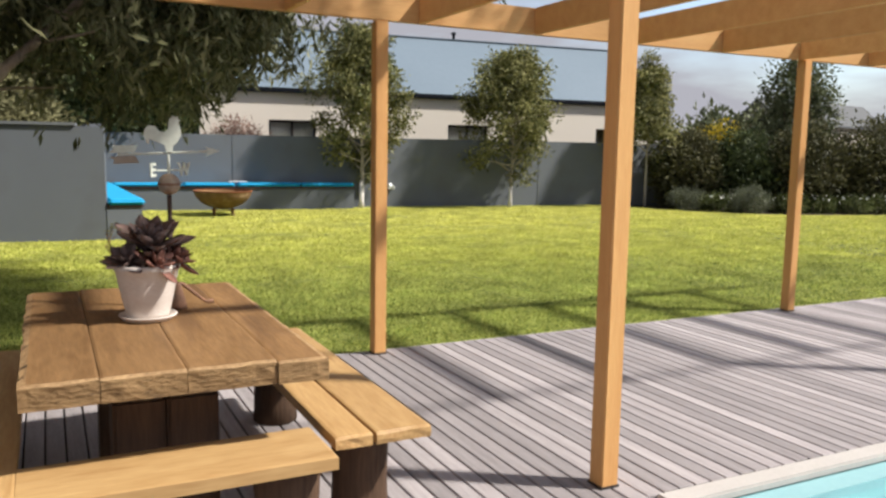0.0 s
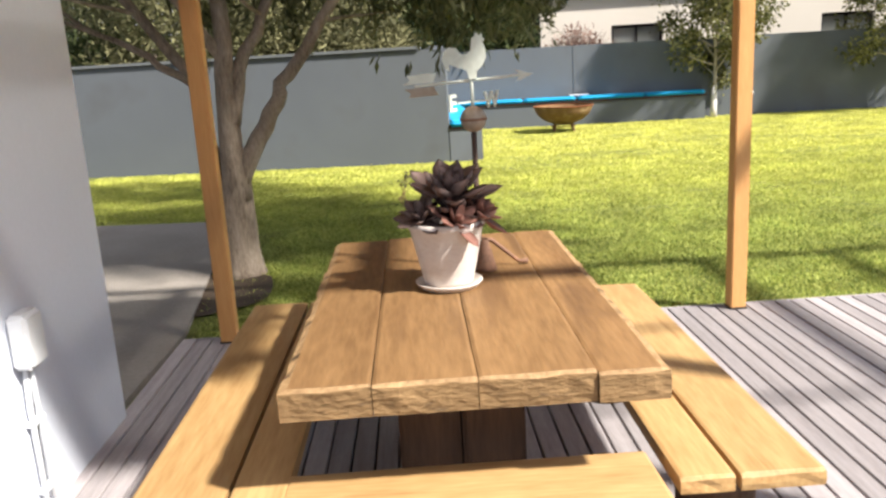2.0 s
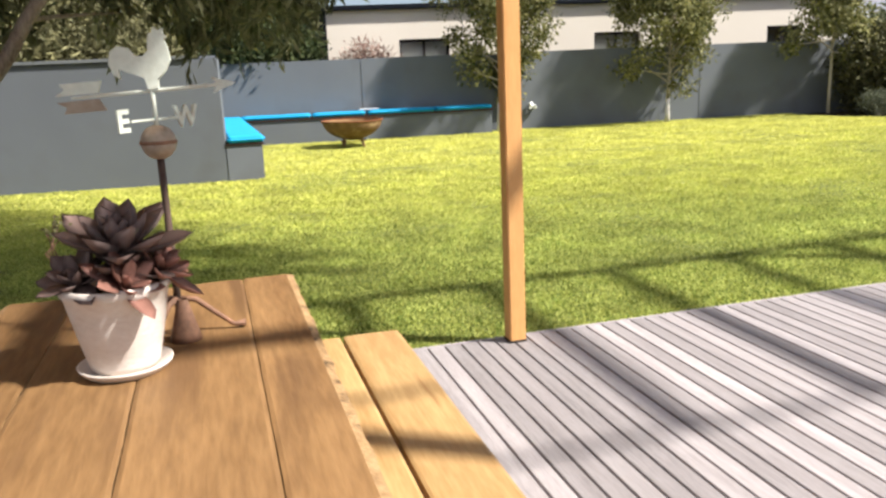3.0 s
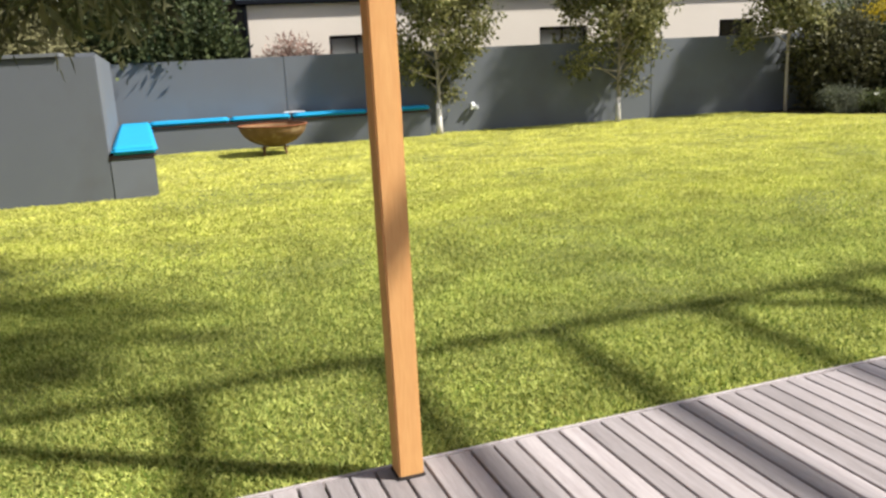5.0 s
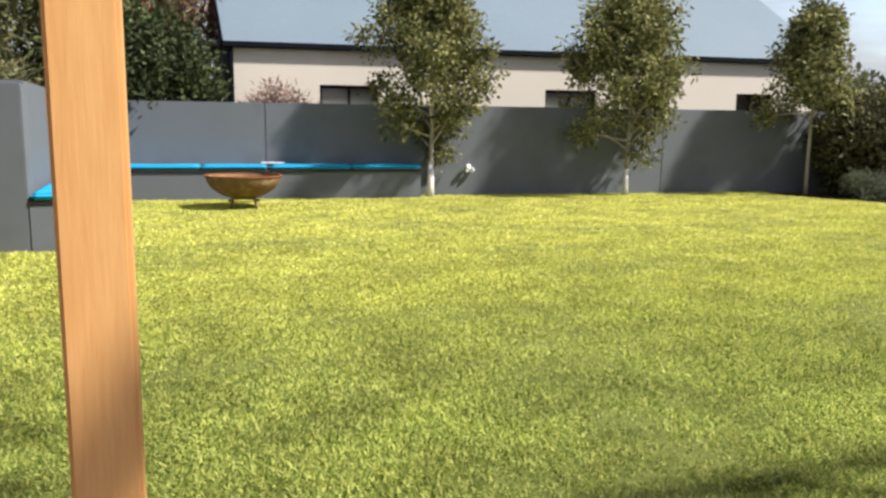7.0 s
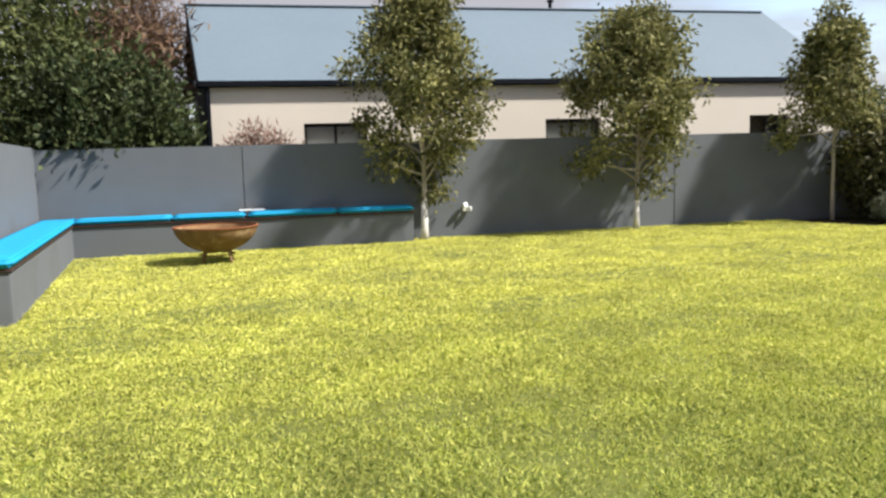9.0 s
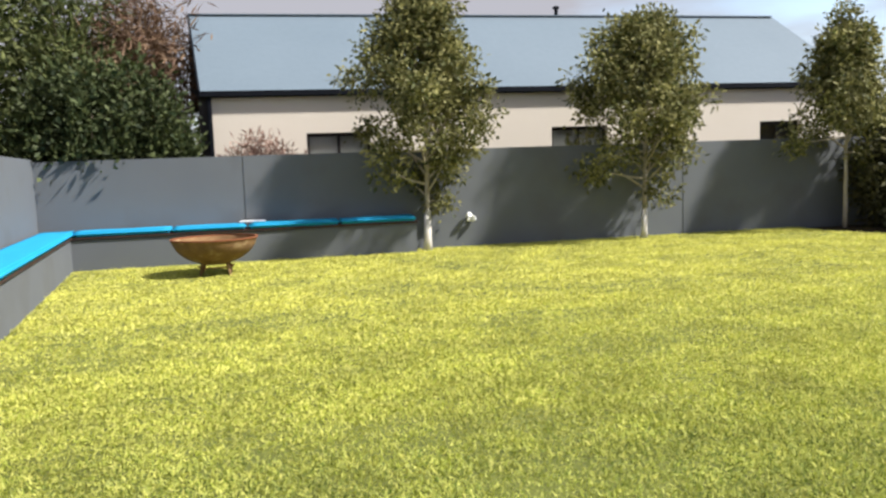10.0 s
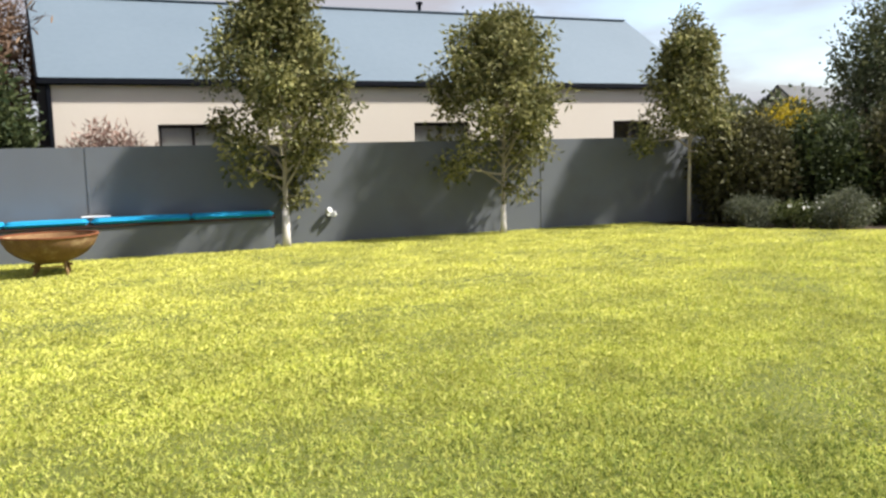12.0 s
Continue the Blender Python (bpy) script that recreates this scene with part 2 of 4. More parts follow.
M_GLASS = glass_mat("window_glass", (0.9, 0.95, 0.95), 0.02)
M_WATER = glass_mat("pool_water", (0.82, 0.96, 0.97), 0.02)
nt = M_WATER.node_tree
wv, wb = nt.nodes.new("ShaderNodeTexNoise"), nt.nodes.new("ShaderNodeBump")
wv.inputs["Scale"].default_value = 3.0
wb.inputs["Strength"].default_value, wb.inputs["Distance"].default_value = 0.25, 0.03
nt.links.new(wv.outputs["Fac"], wb.inputs["Height"])
nt.links.new(wb.outputs[0], nt.nodes["Principled BSDF"].inputs["Normal"])


# ---- building helpers ----
def finish(name, bm, material, smooth=False):
    me = bpy.data.meshes.new(name)
    bm.normal_update()
    bm.to_mesh(me)
    bm.free()
    me.materials.append(material)
    if smooth:
        me.shade_smooth()
    return me


def thing(name, m, label, category, group="", kind=""):
    ob = new(name)
    ob.matrix_world = m
    ob.empty_display_size = 0.1
    return tagged(ob, label, category, group, kind)


def part(name, bm, material, parent, label="", smooth=False, at=None):
    ob = new(name, bm if isinstance(bm, bpy.types.Mesh) else finish(name, bm, material, smooth))
    ob.parent = parent
    if at is not None:
        ob.matrix_local = at
    return tagged(ob, label)


def solo(name, bm, material, m, label, category="", kind="", smooth=False, group=""):
    ob = new(name, bm if isinstance(bm, bpy.types.Mesh) else finish(name, bm, material, smooth))
    ob.matrix_world = m
    return tagged(ob, label, category, group, kind)


def box(bm, x0, x1, y0, y1, z0, z1, bevel=0.0, seg=2, m=None):
    r = bmesh.ops.create_cube(bm, size=1.0)
    vs = r["verts"]
    for v in vs:
        v.co = Vector(((x0 + x1) / 2 + v.co.x * (x1 - x0), (y0 + y1) / 2 + v.co.y * (y1 - y0), (z0 + z1) / 2 + v.co.z * (z1 - z0)))
    if bevel:
        es = {e for v in vs for e in v.link_edges}
        r = bmesh.ops.bevel(bm, geom=list(es), offset=bevel, segments=seg, affect="EDGES", clamp_overlap=True)
        vs = list({v for f in r["faces"] for v in f.verts} | {v for v in vs if v.is_valid})
    if m is not None:
        bmesh.ops.transform(bm, matrix=m, verts=vs)
    return vs


def boxed(*a, **k):
    bm = bmesh.new()
    box(bm, *a, **k)
    return bm


def lathe(profile, steps=40, cap=False):
    """A turned shape round z from (radius, height) pairs."""
    bm = bmesh.new()
    rings = []
    for r, z in profile:
        rings.append([bm.verts.new((r * math.cos(2 * math.pi * k / steps), r * math.sin(2 * math.pi * k / steps), z)) for k in range(steps)])
    for a, b in zip(rings, rings[1:]):
        for k in range(steps):
            bm.faces.new((a[k], a[(k + 1) % steps], b[(k + 1) % steps], b[k]))
    if cap:
        bm.faces.new(rings[0][::-1])
        bm.faces.new(rings[-1])
    return bm


def tube(bm, points, radii, steps=8):
    """A tapered limb along points."""
    rings = []
    pts = [Vector(p) for p in points]
    for i, p in enumerate(pts):
        d = (pts[min(i + 1, len(pts) - 1)] - pts[max(i - 1, 0)]).normalized()
        side = d.orthogonal().normalized()
        if i:
            side = (prev - d * prev.dot(d)).normalized()
        prev = side
        up = d.cross(side)
        rings.append([bm.verts.new(p + (side * math.cos(2 * math.pi * k / steps) + up * math.sin(2 * math.pi * k / steps)) * radii[i]) for k in range(steps)])
    for a, b in zip(rings, rings[1:]):
        for k in range(steps):
            bm.faces.new((a[k], a[(k + 1) % steps], b[(k + 1) % steps], b[k]))
    bm.faces.new(rings[0][::-1])
    bm.faces.new(rings[-1])


def leaves(name, centres, directions, lengths, widths, rng, fold=0.25):
    """Many small leaves in one mesh: each a folded lozenge of two triangles a side."""
    n = len(centres)
    d = directions / (np.linalg.norm(directions, axis=1)[:, None] + 1e-9)
    r = rng.normal(size=(n, 3))
    s = np.cross(d, r)
    s /= np.linalg.norm(s, axis=1)[:, None] + 1e-9
    u = np.cross(s, d)
    L, W = lengths[:, None], widths[:, None]
    v = np.empty((n, 4, 3))
    v[:, 0] = centres
    v[:, 1] = centres + d * L * 0.45 + s * W * 0.5 + u * W * fold
    v[:, 2] = centres + d * L
    v[:, 3] = centres + d * L * 0.45 - s * W * 0.5 + u * W * fold
    me = bpy.data.meshes.new(name)
    me.vertices.add(4 * n)
    me.vertices.foreach_set("co", v.reshape(-1))
    base = (np.arange(n) * 4)[:, None]
    loops = np.concatenate([base + np.array([[0, 1, 2]]), base + np.array([[0, 2, 3]])], axis=1).reshape(-1)
    me.loops.add(6 * n)
    me.loops.foreach_set("vertex_index", loops.astype(np.int32))
    me.polygons.add(2 * n)
    me.polygons.foreach_set("loop_start", (np.arange(2 * n) * 3).astype(np.int32))
    me.update(calc_edges=True)
    return me


def clumps(rng, tips, per, spread, length, width, droop=0.0, up=0.2):
    """Leaves gathered in clumps about the twig tips."""
    tips = np.asarray(tips)
    c = np.repeat(tips, per, axis=0)
    off = rng.normal(size=c.shape) * spread
    out = off / (np.linalg.norm(off, axis=1)[:, None] + 1e-9)
    d = out + rng.normal(size=c.shape) * 0.6
    d[:, 2] += up - droop
    L = length * rng.uniform(0.6, 1.3, len(c))
    return c + off, d, L, width * rng.uniform(0.7, 1.3, len(c))


# ---- plan ----
DECK = pose(1.075, 5.67, 0, 0, 0, 6.0)          # deck axes: u along its far edge, v away from the house


def dk(u, v, z=0.0, rz=0.0):
    return DECK @ pose(u, v, z, 0, 0, rz)


rng = np.random.default_rng(7)
DECK_U0, DECK_U1, POOL_U, POOL_V = -3.36, 9.0, 0.22, -2.80

# ---- ground, lawn and paths ----
bm = bmesh.new()
ring = [(-400, -400), (400, -400), (400, 400), (-400, 400)]
vs = [bm.verts.new((x, y, -0.06)) for x, y in ring]
pit = [bm.verts.new(DECK @ Vector((u, v, -0.06))) for u, v in ((POOL_U + 0.2, -7.6), (DECK_U1 + 0.1, -7.6), (DECK_U1 + 0.1, POOL_V - 0.14), (POOL_U + 0.2, POOL_V - 0.14))]
for k in range(4):
    bm.faces.new((vs[k], vs[(k + 1) % 4], pit[(k + 1) % 4], pit[k]))
ground = solo("ground", bm, M_SOIL, Matrix(), "dark soil ground under and around the garden", "ground", "structure")
bmesh_l = bmesh.new()
N = 60
grid = [[bmesh_l.verts.new((-9 + 30 * i / N, 1.0 + 20.0 * j / N, -0.030 + 0.012 * noise.noise((i * 0.35, j * 0.35, 0)))) for j in range(N + 1)] for i in range(N + 1)]


def in_bed(x, y):
    edge = 15.6 + 3.6 * math.exp(-max(x - 12.4, 0) * 0.65)
    return x > 12.4 and y > edge


def under_deck(x, y):
    q = DECK.inverted() @ Vector((x, y, 0))
    return q.y < -0.15 and q.x > -3.2


def under_path(x, y):
    right = -2.2 - max(y - 5.2, 0) * 0.29
    return x < right - 0.1 and y < 9.05


for i in range(N):
    for j in range(N):
        x, y = -9 + 30 * (i + 0.5) / N, 1.0 + 20.0 * (j + 0.5) / N
        if not (under_deck(x, y) or in_bed(x, y)):
            bmesh_l.faces.new((grid[i][j], grid[i + 1][j], grid[i + 1][j + 1], grid[i][j + 1]))
bmesh.ops.delete(bmesh_l, geom=[v for v in bmesh_l.verts if not v.link_faces], context="VERTS")
lawn = solo("lawn", bmesh_l, M_LAWN, Matrix(), "sunlit yellow-green mown lawn sheet beside the deck", "lawn", "structure")

bm = bmesh.new()
pts = [(-9, 3.2), (-2.25, 3.2), (-2.20, 4.4), (-2.30, 5.5), (-2.72, 7.2), (-3.40, 9.2), (-9, 9.4)]
low = [bm.verts.new((x, y, -0.05)) for x, y in pts]
top = [bm.verts.new((x, y, 0.005)) for x, y in pts]
bm.faces.new(top)
for k in range(len(pts)):
    bm.faces.new((low[k], low[(k + 1) % len(pts)], top[(k + 1) % len(pts)], top[k]))
solo("path", bm, M_CONC, Matrix(), "worn grey concrete path beside the tree", "path", "structure")


bm = bmesh.new()
ring_ = [bm.verts.new((-2.44 + (0.85 + 0.22 * noise.noise((math.cos(a), math.sin(a), 5.0))) * math.cos(a) * 0.5, 6.42 + (0.62 + 0.2 * noise.noise((math.cos(a), math.sin(a), 2.0))) * math.sin(a), -0.012)) for a in [2 * math.pi * k / 40 for k in range(40)]]
bm.faces.new(ring_)
solo("mulch", bm, M_SOIL, Matrix(), "bare dark soil round the tree trunk", "soil", "structure")


def blades(name, x0, x1, y0, y1, count, height, width, lie, keep):
    x, y = rng.uniform(x0, x1, count), rng.uniform(y0, y1, count)
    ok = np.array([keep(a, b) for a, b in zip(x, y)])
    x, y = x[ok], y[ok]
    n = len(x)
    tuft = 0.75 + 0.5 * (np.sin(x * 7.1 + 1.3 * np.sin(y * 5.3)) * np.sin(y * 8.7 + np.sin(x * 6.1)) + 1) / 2
    c = np.stack([x, y, np.full(n, -0.035)], 1)
    d = rng.normal(size=(n, 3)) * lie
    d[:, 2] = 0.55 + rng.uniform(0, 0.6, n)
    d /= np.linalg.norm(d, axis=1)[:, None]
    side = np.cross(d, rng.normal(size=(n, 3)))
    side *= (width * rng.uniform(0.7, 1.3, n) / (np.linalg.norm(side, axis=1) + 1e-9))[:, None]
    v = np.stack([c - side * 0.5, c + side * 0.5, c + d * (height * tuft * rng.uniform(0.6, 1.25, n))[:, None]], 1)
    me = bpy.data.meshes.new(name)
    me.vertices.add(3 * n)
    me.vertices.foreach_set("co", v.reshape(-1))
    me.loops.add(3 * n)
    me.loops.foreach_set("vertex_index", np.arange(3 * n, dtype=np.int32))
    me.polygons.add(n)
    me.polygons.foreach_set("loop_start", (np.arange(n) * 3).astype(np.int32))
    me.update(calc_edges=True)
    return me


def lawn_keep(x, y):
    q0, q1 = (x - 1.075) * 0.9945 + (y - 5.67) * 0.1045, -(x - 1.075) * 0.1045 + (y - 5.67) * 0.9945
    if q1 < 0.05 and q0 > -3.1:
        return False
    if x < -2.15 - max(y - 5.2, 0) * 0.29 and y < 9.25:
        return False
    if y > 20.22 - (0.48 if x < 4.45 else 0) or (x < -0.56 - (y - 13.8) * 0.117 and y > 13.78):
        return False
    if ((x + 2.44) / 0.42) ** 2 + ((y - 6.42) / 0.66) ** 2 < 1.0 and rng.random() < 0.85:
        return False
    return not in_bed(x, y)


# greener blades by the deck pass gradually into yellower ones, painted paler for the grazing-view brightness
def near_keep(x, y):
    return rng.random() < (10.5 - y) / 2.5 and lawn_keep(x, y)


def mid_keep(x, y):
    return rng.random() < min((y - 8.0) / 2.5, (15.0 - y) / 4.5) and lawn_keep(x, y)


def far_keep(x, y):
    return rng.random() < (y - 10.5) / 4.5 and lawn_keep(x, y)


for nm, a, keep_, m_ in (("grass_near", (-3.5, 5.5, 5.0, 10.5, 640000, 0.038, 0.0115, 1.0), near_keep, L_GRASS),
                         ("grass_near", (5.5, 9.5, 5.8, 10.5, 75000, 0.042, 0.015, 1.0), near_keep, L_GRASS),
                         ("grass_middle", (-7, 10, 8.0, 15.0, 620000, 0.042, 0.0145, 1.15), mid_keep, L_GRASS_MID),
                         ("grass_far", (-7, 18, 10.5, 20.3, 460000, 0.046, 0.021, 1.5), far_keep, L_GRASS_FAR_LIT),
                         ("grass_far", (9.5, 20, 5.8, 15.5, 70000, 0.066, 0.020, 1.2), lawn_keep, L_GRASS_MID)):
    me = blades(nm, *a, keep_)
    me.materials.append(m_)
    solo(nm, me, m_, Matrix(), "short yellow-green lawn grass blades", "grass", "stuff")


# ---- boundary walls ----
def wall_run(name, x0, y0, x1, y1, h, thick, label, cap=None, joints=()):
    """A rendered wall from one end to the other; its face is on the right-hand side of that direction."""
    d = Vector((x1 - x0, y1 - y0))
    m = pose(x0, y0, 0, 0, 0, math.degrees(math.atan2(d.y, d.x)))
    bm = bmesh.new()
    cuts = [0, *joints, d.length]
    for a, b in zip(cuts, cuts[1:]):
        box(bm, a + (0.006 if a else 0), b - (0.006 if b < d.length else 0), 0, thick, -0.06, h, 0.012, 2)
    box(bm, 0.01, d.length - 0.01, 0.01, thick - 0.01, -0.06, h - 0.012)
    ob = solo(name, bm, M_WALL, m, label, "wall", "structure")
    if cap:
        part("coping", boxed(-0.0, cap, -0.035, thick + 0.035, h + 0.002, h + 0.055, 0.01), M_CAP, ob, "grey coping slab")
    return ob


wall_run("wall_north", -2.3, 20.25, 24, 20.25, 1.78, 0.22, "dark blue-grey painted boundary wall behind the lawn", joints=(3.8, 12.2, 20.0))
wall_run("wall_west", -1.135, 14.065, -1.87, 20.245, 1.82, 0.24, "blue-grey rendered garden wall behind the corner bench")
wall_run("wall_front", -14, 14.13, -1.10, 13.80, 1.77, 0.26, "grey rendered garden wall facing the deck", cap=12.5)

# ---- corner bench ----
bench = thing("corner_bench", Matrix(), "L-shaped grey masonry corner bench with dark timber seat", "bench")
WEST = pose(-1.10, 13.80, 0, 0, 0, math.degrees(math.atan2(6.45, -0.77)))   # x runs along the west wall, y away from it to the left
part("masonry_base", boxed(0.0, 6.10, -0.54, -0.002, -0.06, 0.49, 0.01), M_WALL, bench, at=WEST)
part("masonry_base", boxed(-1.55, 4.46, 19.76, 20.248, -0.06, 0.487, 0.01), M_WALL, bench)
part("timber_seat", boxed(-0.02, 6.40, -0.565, -0.004, 0.492, 0.532, 0.006), M_SLAB, bench, "dark stained timber seat board", at=WEST)
part("timber_seat", boxed(-1.26, 4.48, 19.73, 20.245, 0.492, 0.532, 0.006), M_SLAB, bench, "dark stained timber seat board")


def cushion(x0, x1, y0, y1, m, label, tilt=0.0):
    bm = boxed(x0, x1, y0, y1, 0.534, 0.62, 0.03, 4)
    bmesh.ops.subdivide_edges(bm, edges=[e for e in bm.edges if e.calc_length() > 0.3], cuts=12, use_grid_fill=True)
    for v in bm.verts:
        if v.co.z > 0.58:
            v.co.z += 0.008 * noise.noise((v.co.x * 2.5, v.co.y * 4, 1.0)) + tilt * (v.co.x - x0)
    c = solo("seat_cushion", bm, M_BLUE, m, label, "cushion", group="cushions on the corner bench", smooth=True)
    part("piping", boxed(x0 + 0.02, x1 - 0.02, y0 - 0.003, y0 + 0.004, 0.573, 0.581), M_BLUE, c)
    return c


cushion(-0.05, 6.40, -0.59, -0.03, WEST, "long bright turquoise-blue bench cushion on the side wall bench")
for x0, x1 in ((-1.25, 0.30), (0.31, 1.52), (1.56, 3.10), (3.11, 4.46)):
    cushion(x0, x1, 19.71, 20.22, Matrix(), "bright turquoise-blue bench cushion on the back wall bench")
tray = solo("tray", boxed(1.40, 1.85, 19.98, 20.20, 0.632, 0.655, 0.008), M_PLASTIC, Matrix(), "flat pale tray lying on the blue cushions", "tray")

# ---- fire bowl ----
bowl = thing("fire_bowl", pose(1.10, 18.24, 0.02), "rusty steel half-sphere fire bowl on the lawn", "fire pit")
prof = [(0.06, 0.10)]
for k in range(1, 13):
    a = k / 12 * math.pi / 2 * 0.93
    prof.append((0.625 * math.sin(a) / math.sin(math.pi / 2 * 0.93), 0.10 + 0.44 * (1 - math.cos(a))))
rim = prof[-1]
inner = [(r * 0.975, z + 0.012) for r, z in prof[::-1]]
part("bowl", lathe(prof + [(rim[0] + 0.012, rim[1] + 0.006), (rim[0] - 0.008, rim[1] + 0.014)] + inner, 56), M_RUST, bowl, smooth=True)
part("rim", lathe([(rim[0] + 0.016, rim[1] - 0.004), (rim[0] + 0.016, rim[1] + 0.018), (rim[0] - 0.02, rim[1] + 0.018), (rim[0] - 0.02, rim[1] - 0.004)], 56), M_RUSTIN, bowl, "rust-red rolled rim")
part("ash", lathe([(0.0, 0.20), (0.25, 0.215), (0.40, 0.22)], 32), M_SOIL, bowl, "dark ash")
for k in range(4):
    a = math.radians(45 + 90 * k)
    bm = bmesh.new()
    tube(bm, [(0.24 * math.cos(a), 0.24 * math.sin(a), 0.16), (0.30 * math.cos(a), 0.30 * math.sin(a), -0.05)], [0.025, 0.02], 8)
    part("leg", bm, M_RUST, bowl)
bm = bmesh.new()
for k in range(20):
    a0, a1 = 2 * math.pi * k / 20, 2 * math.pi * (k + 1) / 20
    tube(bm, [(0.26 * math.cos(a0), 0.26 * math.sin(a0), 0.075), (0.26 * math.cos(a1), 0.26 * math.sin(a1), 0.075)], [0.01, 0.01], 6)
part("stand_ring", bm, M_RUSTIN, bowl)

# garden tap light on the wall
spot = thing("wall_spotlight", pose(5.55, 20.25, 0.49), "small white twin garden spotlight on the grey wall", "light fixture")
part("back_plate", boxed(-0.05, 0.05, -0.025, 0.0, -0.05, 0.05, 0.006), M_PLASTIC, spot)
for sx, sz in ((-0.06, 0.05), (0.09, -0.02)):
    bm = lathe([(0.02, 0.0), (0.045, 0.03), (0.055, 0.10), (0.05, 0.105), (0.0, 0.09)], 20)
    part("lamp_head", bm, M_PLASTIC, spot, smooth=True, at=pose(sx, -0.04, sz, 75, 0, 25 if sx < 0 else -30))


# ---- trees ----
def limb(bm, start, way, length, r0, r1, wob, seed, steps=7, n=6):
    p, d = Vector(start), Vector(way).normalized()
    pts, rad = [p.copy()], [r0]
    for k in range(n):
        d = (d + Vector((noise.noise((seed, k * 0.9, 0)), noise.noise((seed, k * 0.9, 9)), noise.noise((seed, k * 0.9, 17)) * 0.6)) * wob).normalized()
        p = p + d * (length / n)
        pts.append(p.copy())
        rad.append(r0 + (r1 - r0) * (k + 1) / n)
    tube(bm, pts, rad, steps)
    return pts, d


def street_tree(x, y, seed, height, radius, paint, label, thin=1.0, start=0.85, fill=1.0, count=46):
    """A young, slender evergreen with a pale trunk and an egg-shaped, gappy crown."""
    r = np.random.default_rng(seed)
    tree = thing("tree", pose(x, y, -0.03), label, "tree", "young trees along the wall")
    tips = []
    bm = bmesh.new()
    trunk, d = limb(bm, (0, 0, 0), (0.02 * (seed % 3 - 1), 0, 1), height * 0.86, 0.055 * thin, 0.012, 0.05, seed, 9, 10)
    part("trunk", bm, M_PALEBARK, tree, smooth=True)
    if paint:
        bm = bmesh.new()
        tube(bm, [(0, 0, 0.0), trunk[0] * 0.5 + trunk[1] * 0.5, trunk[1] * (paint / (height * 0.086))], [0.085 * thin, 0.07 * thin, 0.06 * thin], 12)
        part("painted_bark", bm, M_LIME, tree, "white-limed lower trunk", smooth=True)
    wide = [1.0 + r.uniform(-0.22, 0.22) for _ in range(12)]

    def outline(z, a):
        """How far the crown reaches at this height and bearing."""
        g = min(max((z - 0.75) / (height - 0.75), 0.0), 1.0)
        s = 0.48 + 0.52 * (g / 0.30) ** 1.1 if g < 0.30 else 0.10 + 0.90 * (1 - (g - 0.30) / 0.70) ** 0.85
        lump = 0.52 * noise.noise((math.cos(a) * 1.3 + seed, math.sin(a) * 1.3, z * 1.3)) + 0.30 * noise.noise((math.cos(a) * 3 + seed, math.sin(a) * 3, z * 2.6))
        return radius * s * (0.96 + lump - 0.16 * math.cos(a) * (1.5 if z < 2.4 else 1.0))

    for k in range(count):
        f = (k + 0.5) / count
        z = start + f * (height * 0.84 - start)
        node = trunk[min(10, int(z / (height * 0.086)))]
        base = Vector((node.x, node.y, z))
        a = k * 2.399 + r.uniform(-0.5, 0.5)
        rise = r.uniform(0.55, 1.25) if k % 4 else r.uniform(-0.1, 0.35)
        reach = outline(z + 0.5 * rise, a) * r.uniform(0.62, 1.0)
        bm = bmesh.new()
        pts, _ = limb(bm, base, (math.cos(a), math.sin(a), rise), reach * math.hypot(1, rise) * 0.95, 0.026, 0.006, 0.2, seed + k * 0.37, 5, 5)
        part("branch", bm, M_PALEBARK, tree)
        for q, w in ((5, 11), (4, 6 if z > 1.3 else 2), (3, 3 if z > 1.9 else 0)):
            ball = r.normal(size=(w, 3))
            ball /= np.linalg.norm(ball, axis=1)[:, None]
            size = r.uniform(0.17, 0.30)
            for s in ball:
                tips.append(np.array(pts[q]) + s * np.array((1.0, 1.0, 0.75)) * size)
    # short inner sprays along the upper stem
    for _ in range(int(480 * fill)):
        z, a = r.uniform(start + 0.5, height), r.uniform(0, 2 * math.pi)
        rr = outline(z, a) * r.random() ** 0.5
        if noise.noise((math.cos(a) * rr * 1.7 + seed, math.sin(a) * rr * 1.7, z * 1.7)) > 0.12:
            tips.append(np.array((trunk[5].x + rr * math.cos(a), trunk[5].y + rr * math.sin(a), z)))
    tips = np.array(tips)
    c, d, L, W = clumps(r, tips, 17, 0.085, 0.115, 0.056, 0.25, 0.1)
    me = leaves("crown", c, d, L, W, r)
    me.materials.append(L_TREE)
    part("crown", me, L_TREE, tree, "dense small olive-green leaves")
    return tree


street_tree(4.68, 19.90, 11, 5.1, 1.36, 0.75, "young evergreen tree with white-painted trunk beside the bench")
street_tree(8.90, 19.90, 23, 4.5, 1.5, 0.55, "young evergreen tree with pale trunk before the grey wall", 0.8)
street_tree(13.08, 19.62, 37, 4.35, 1.1, 0.0, "slender young tree with bare pale trunk at the bed's edge", 0.85, 1.45, 0.5, 30)


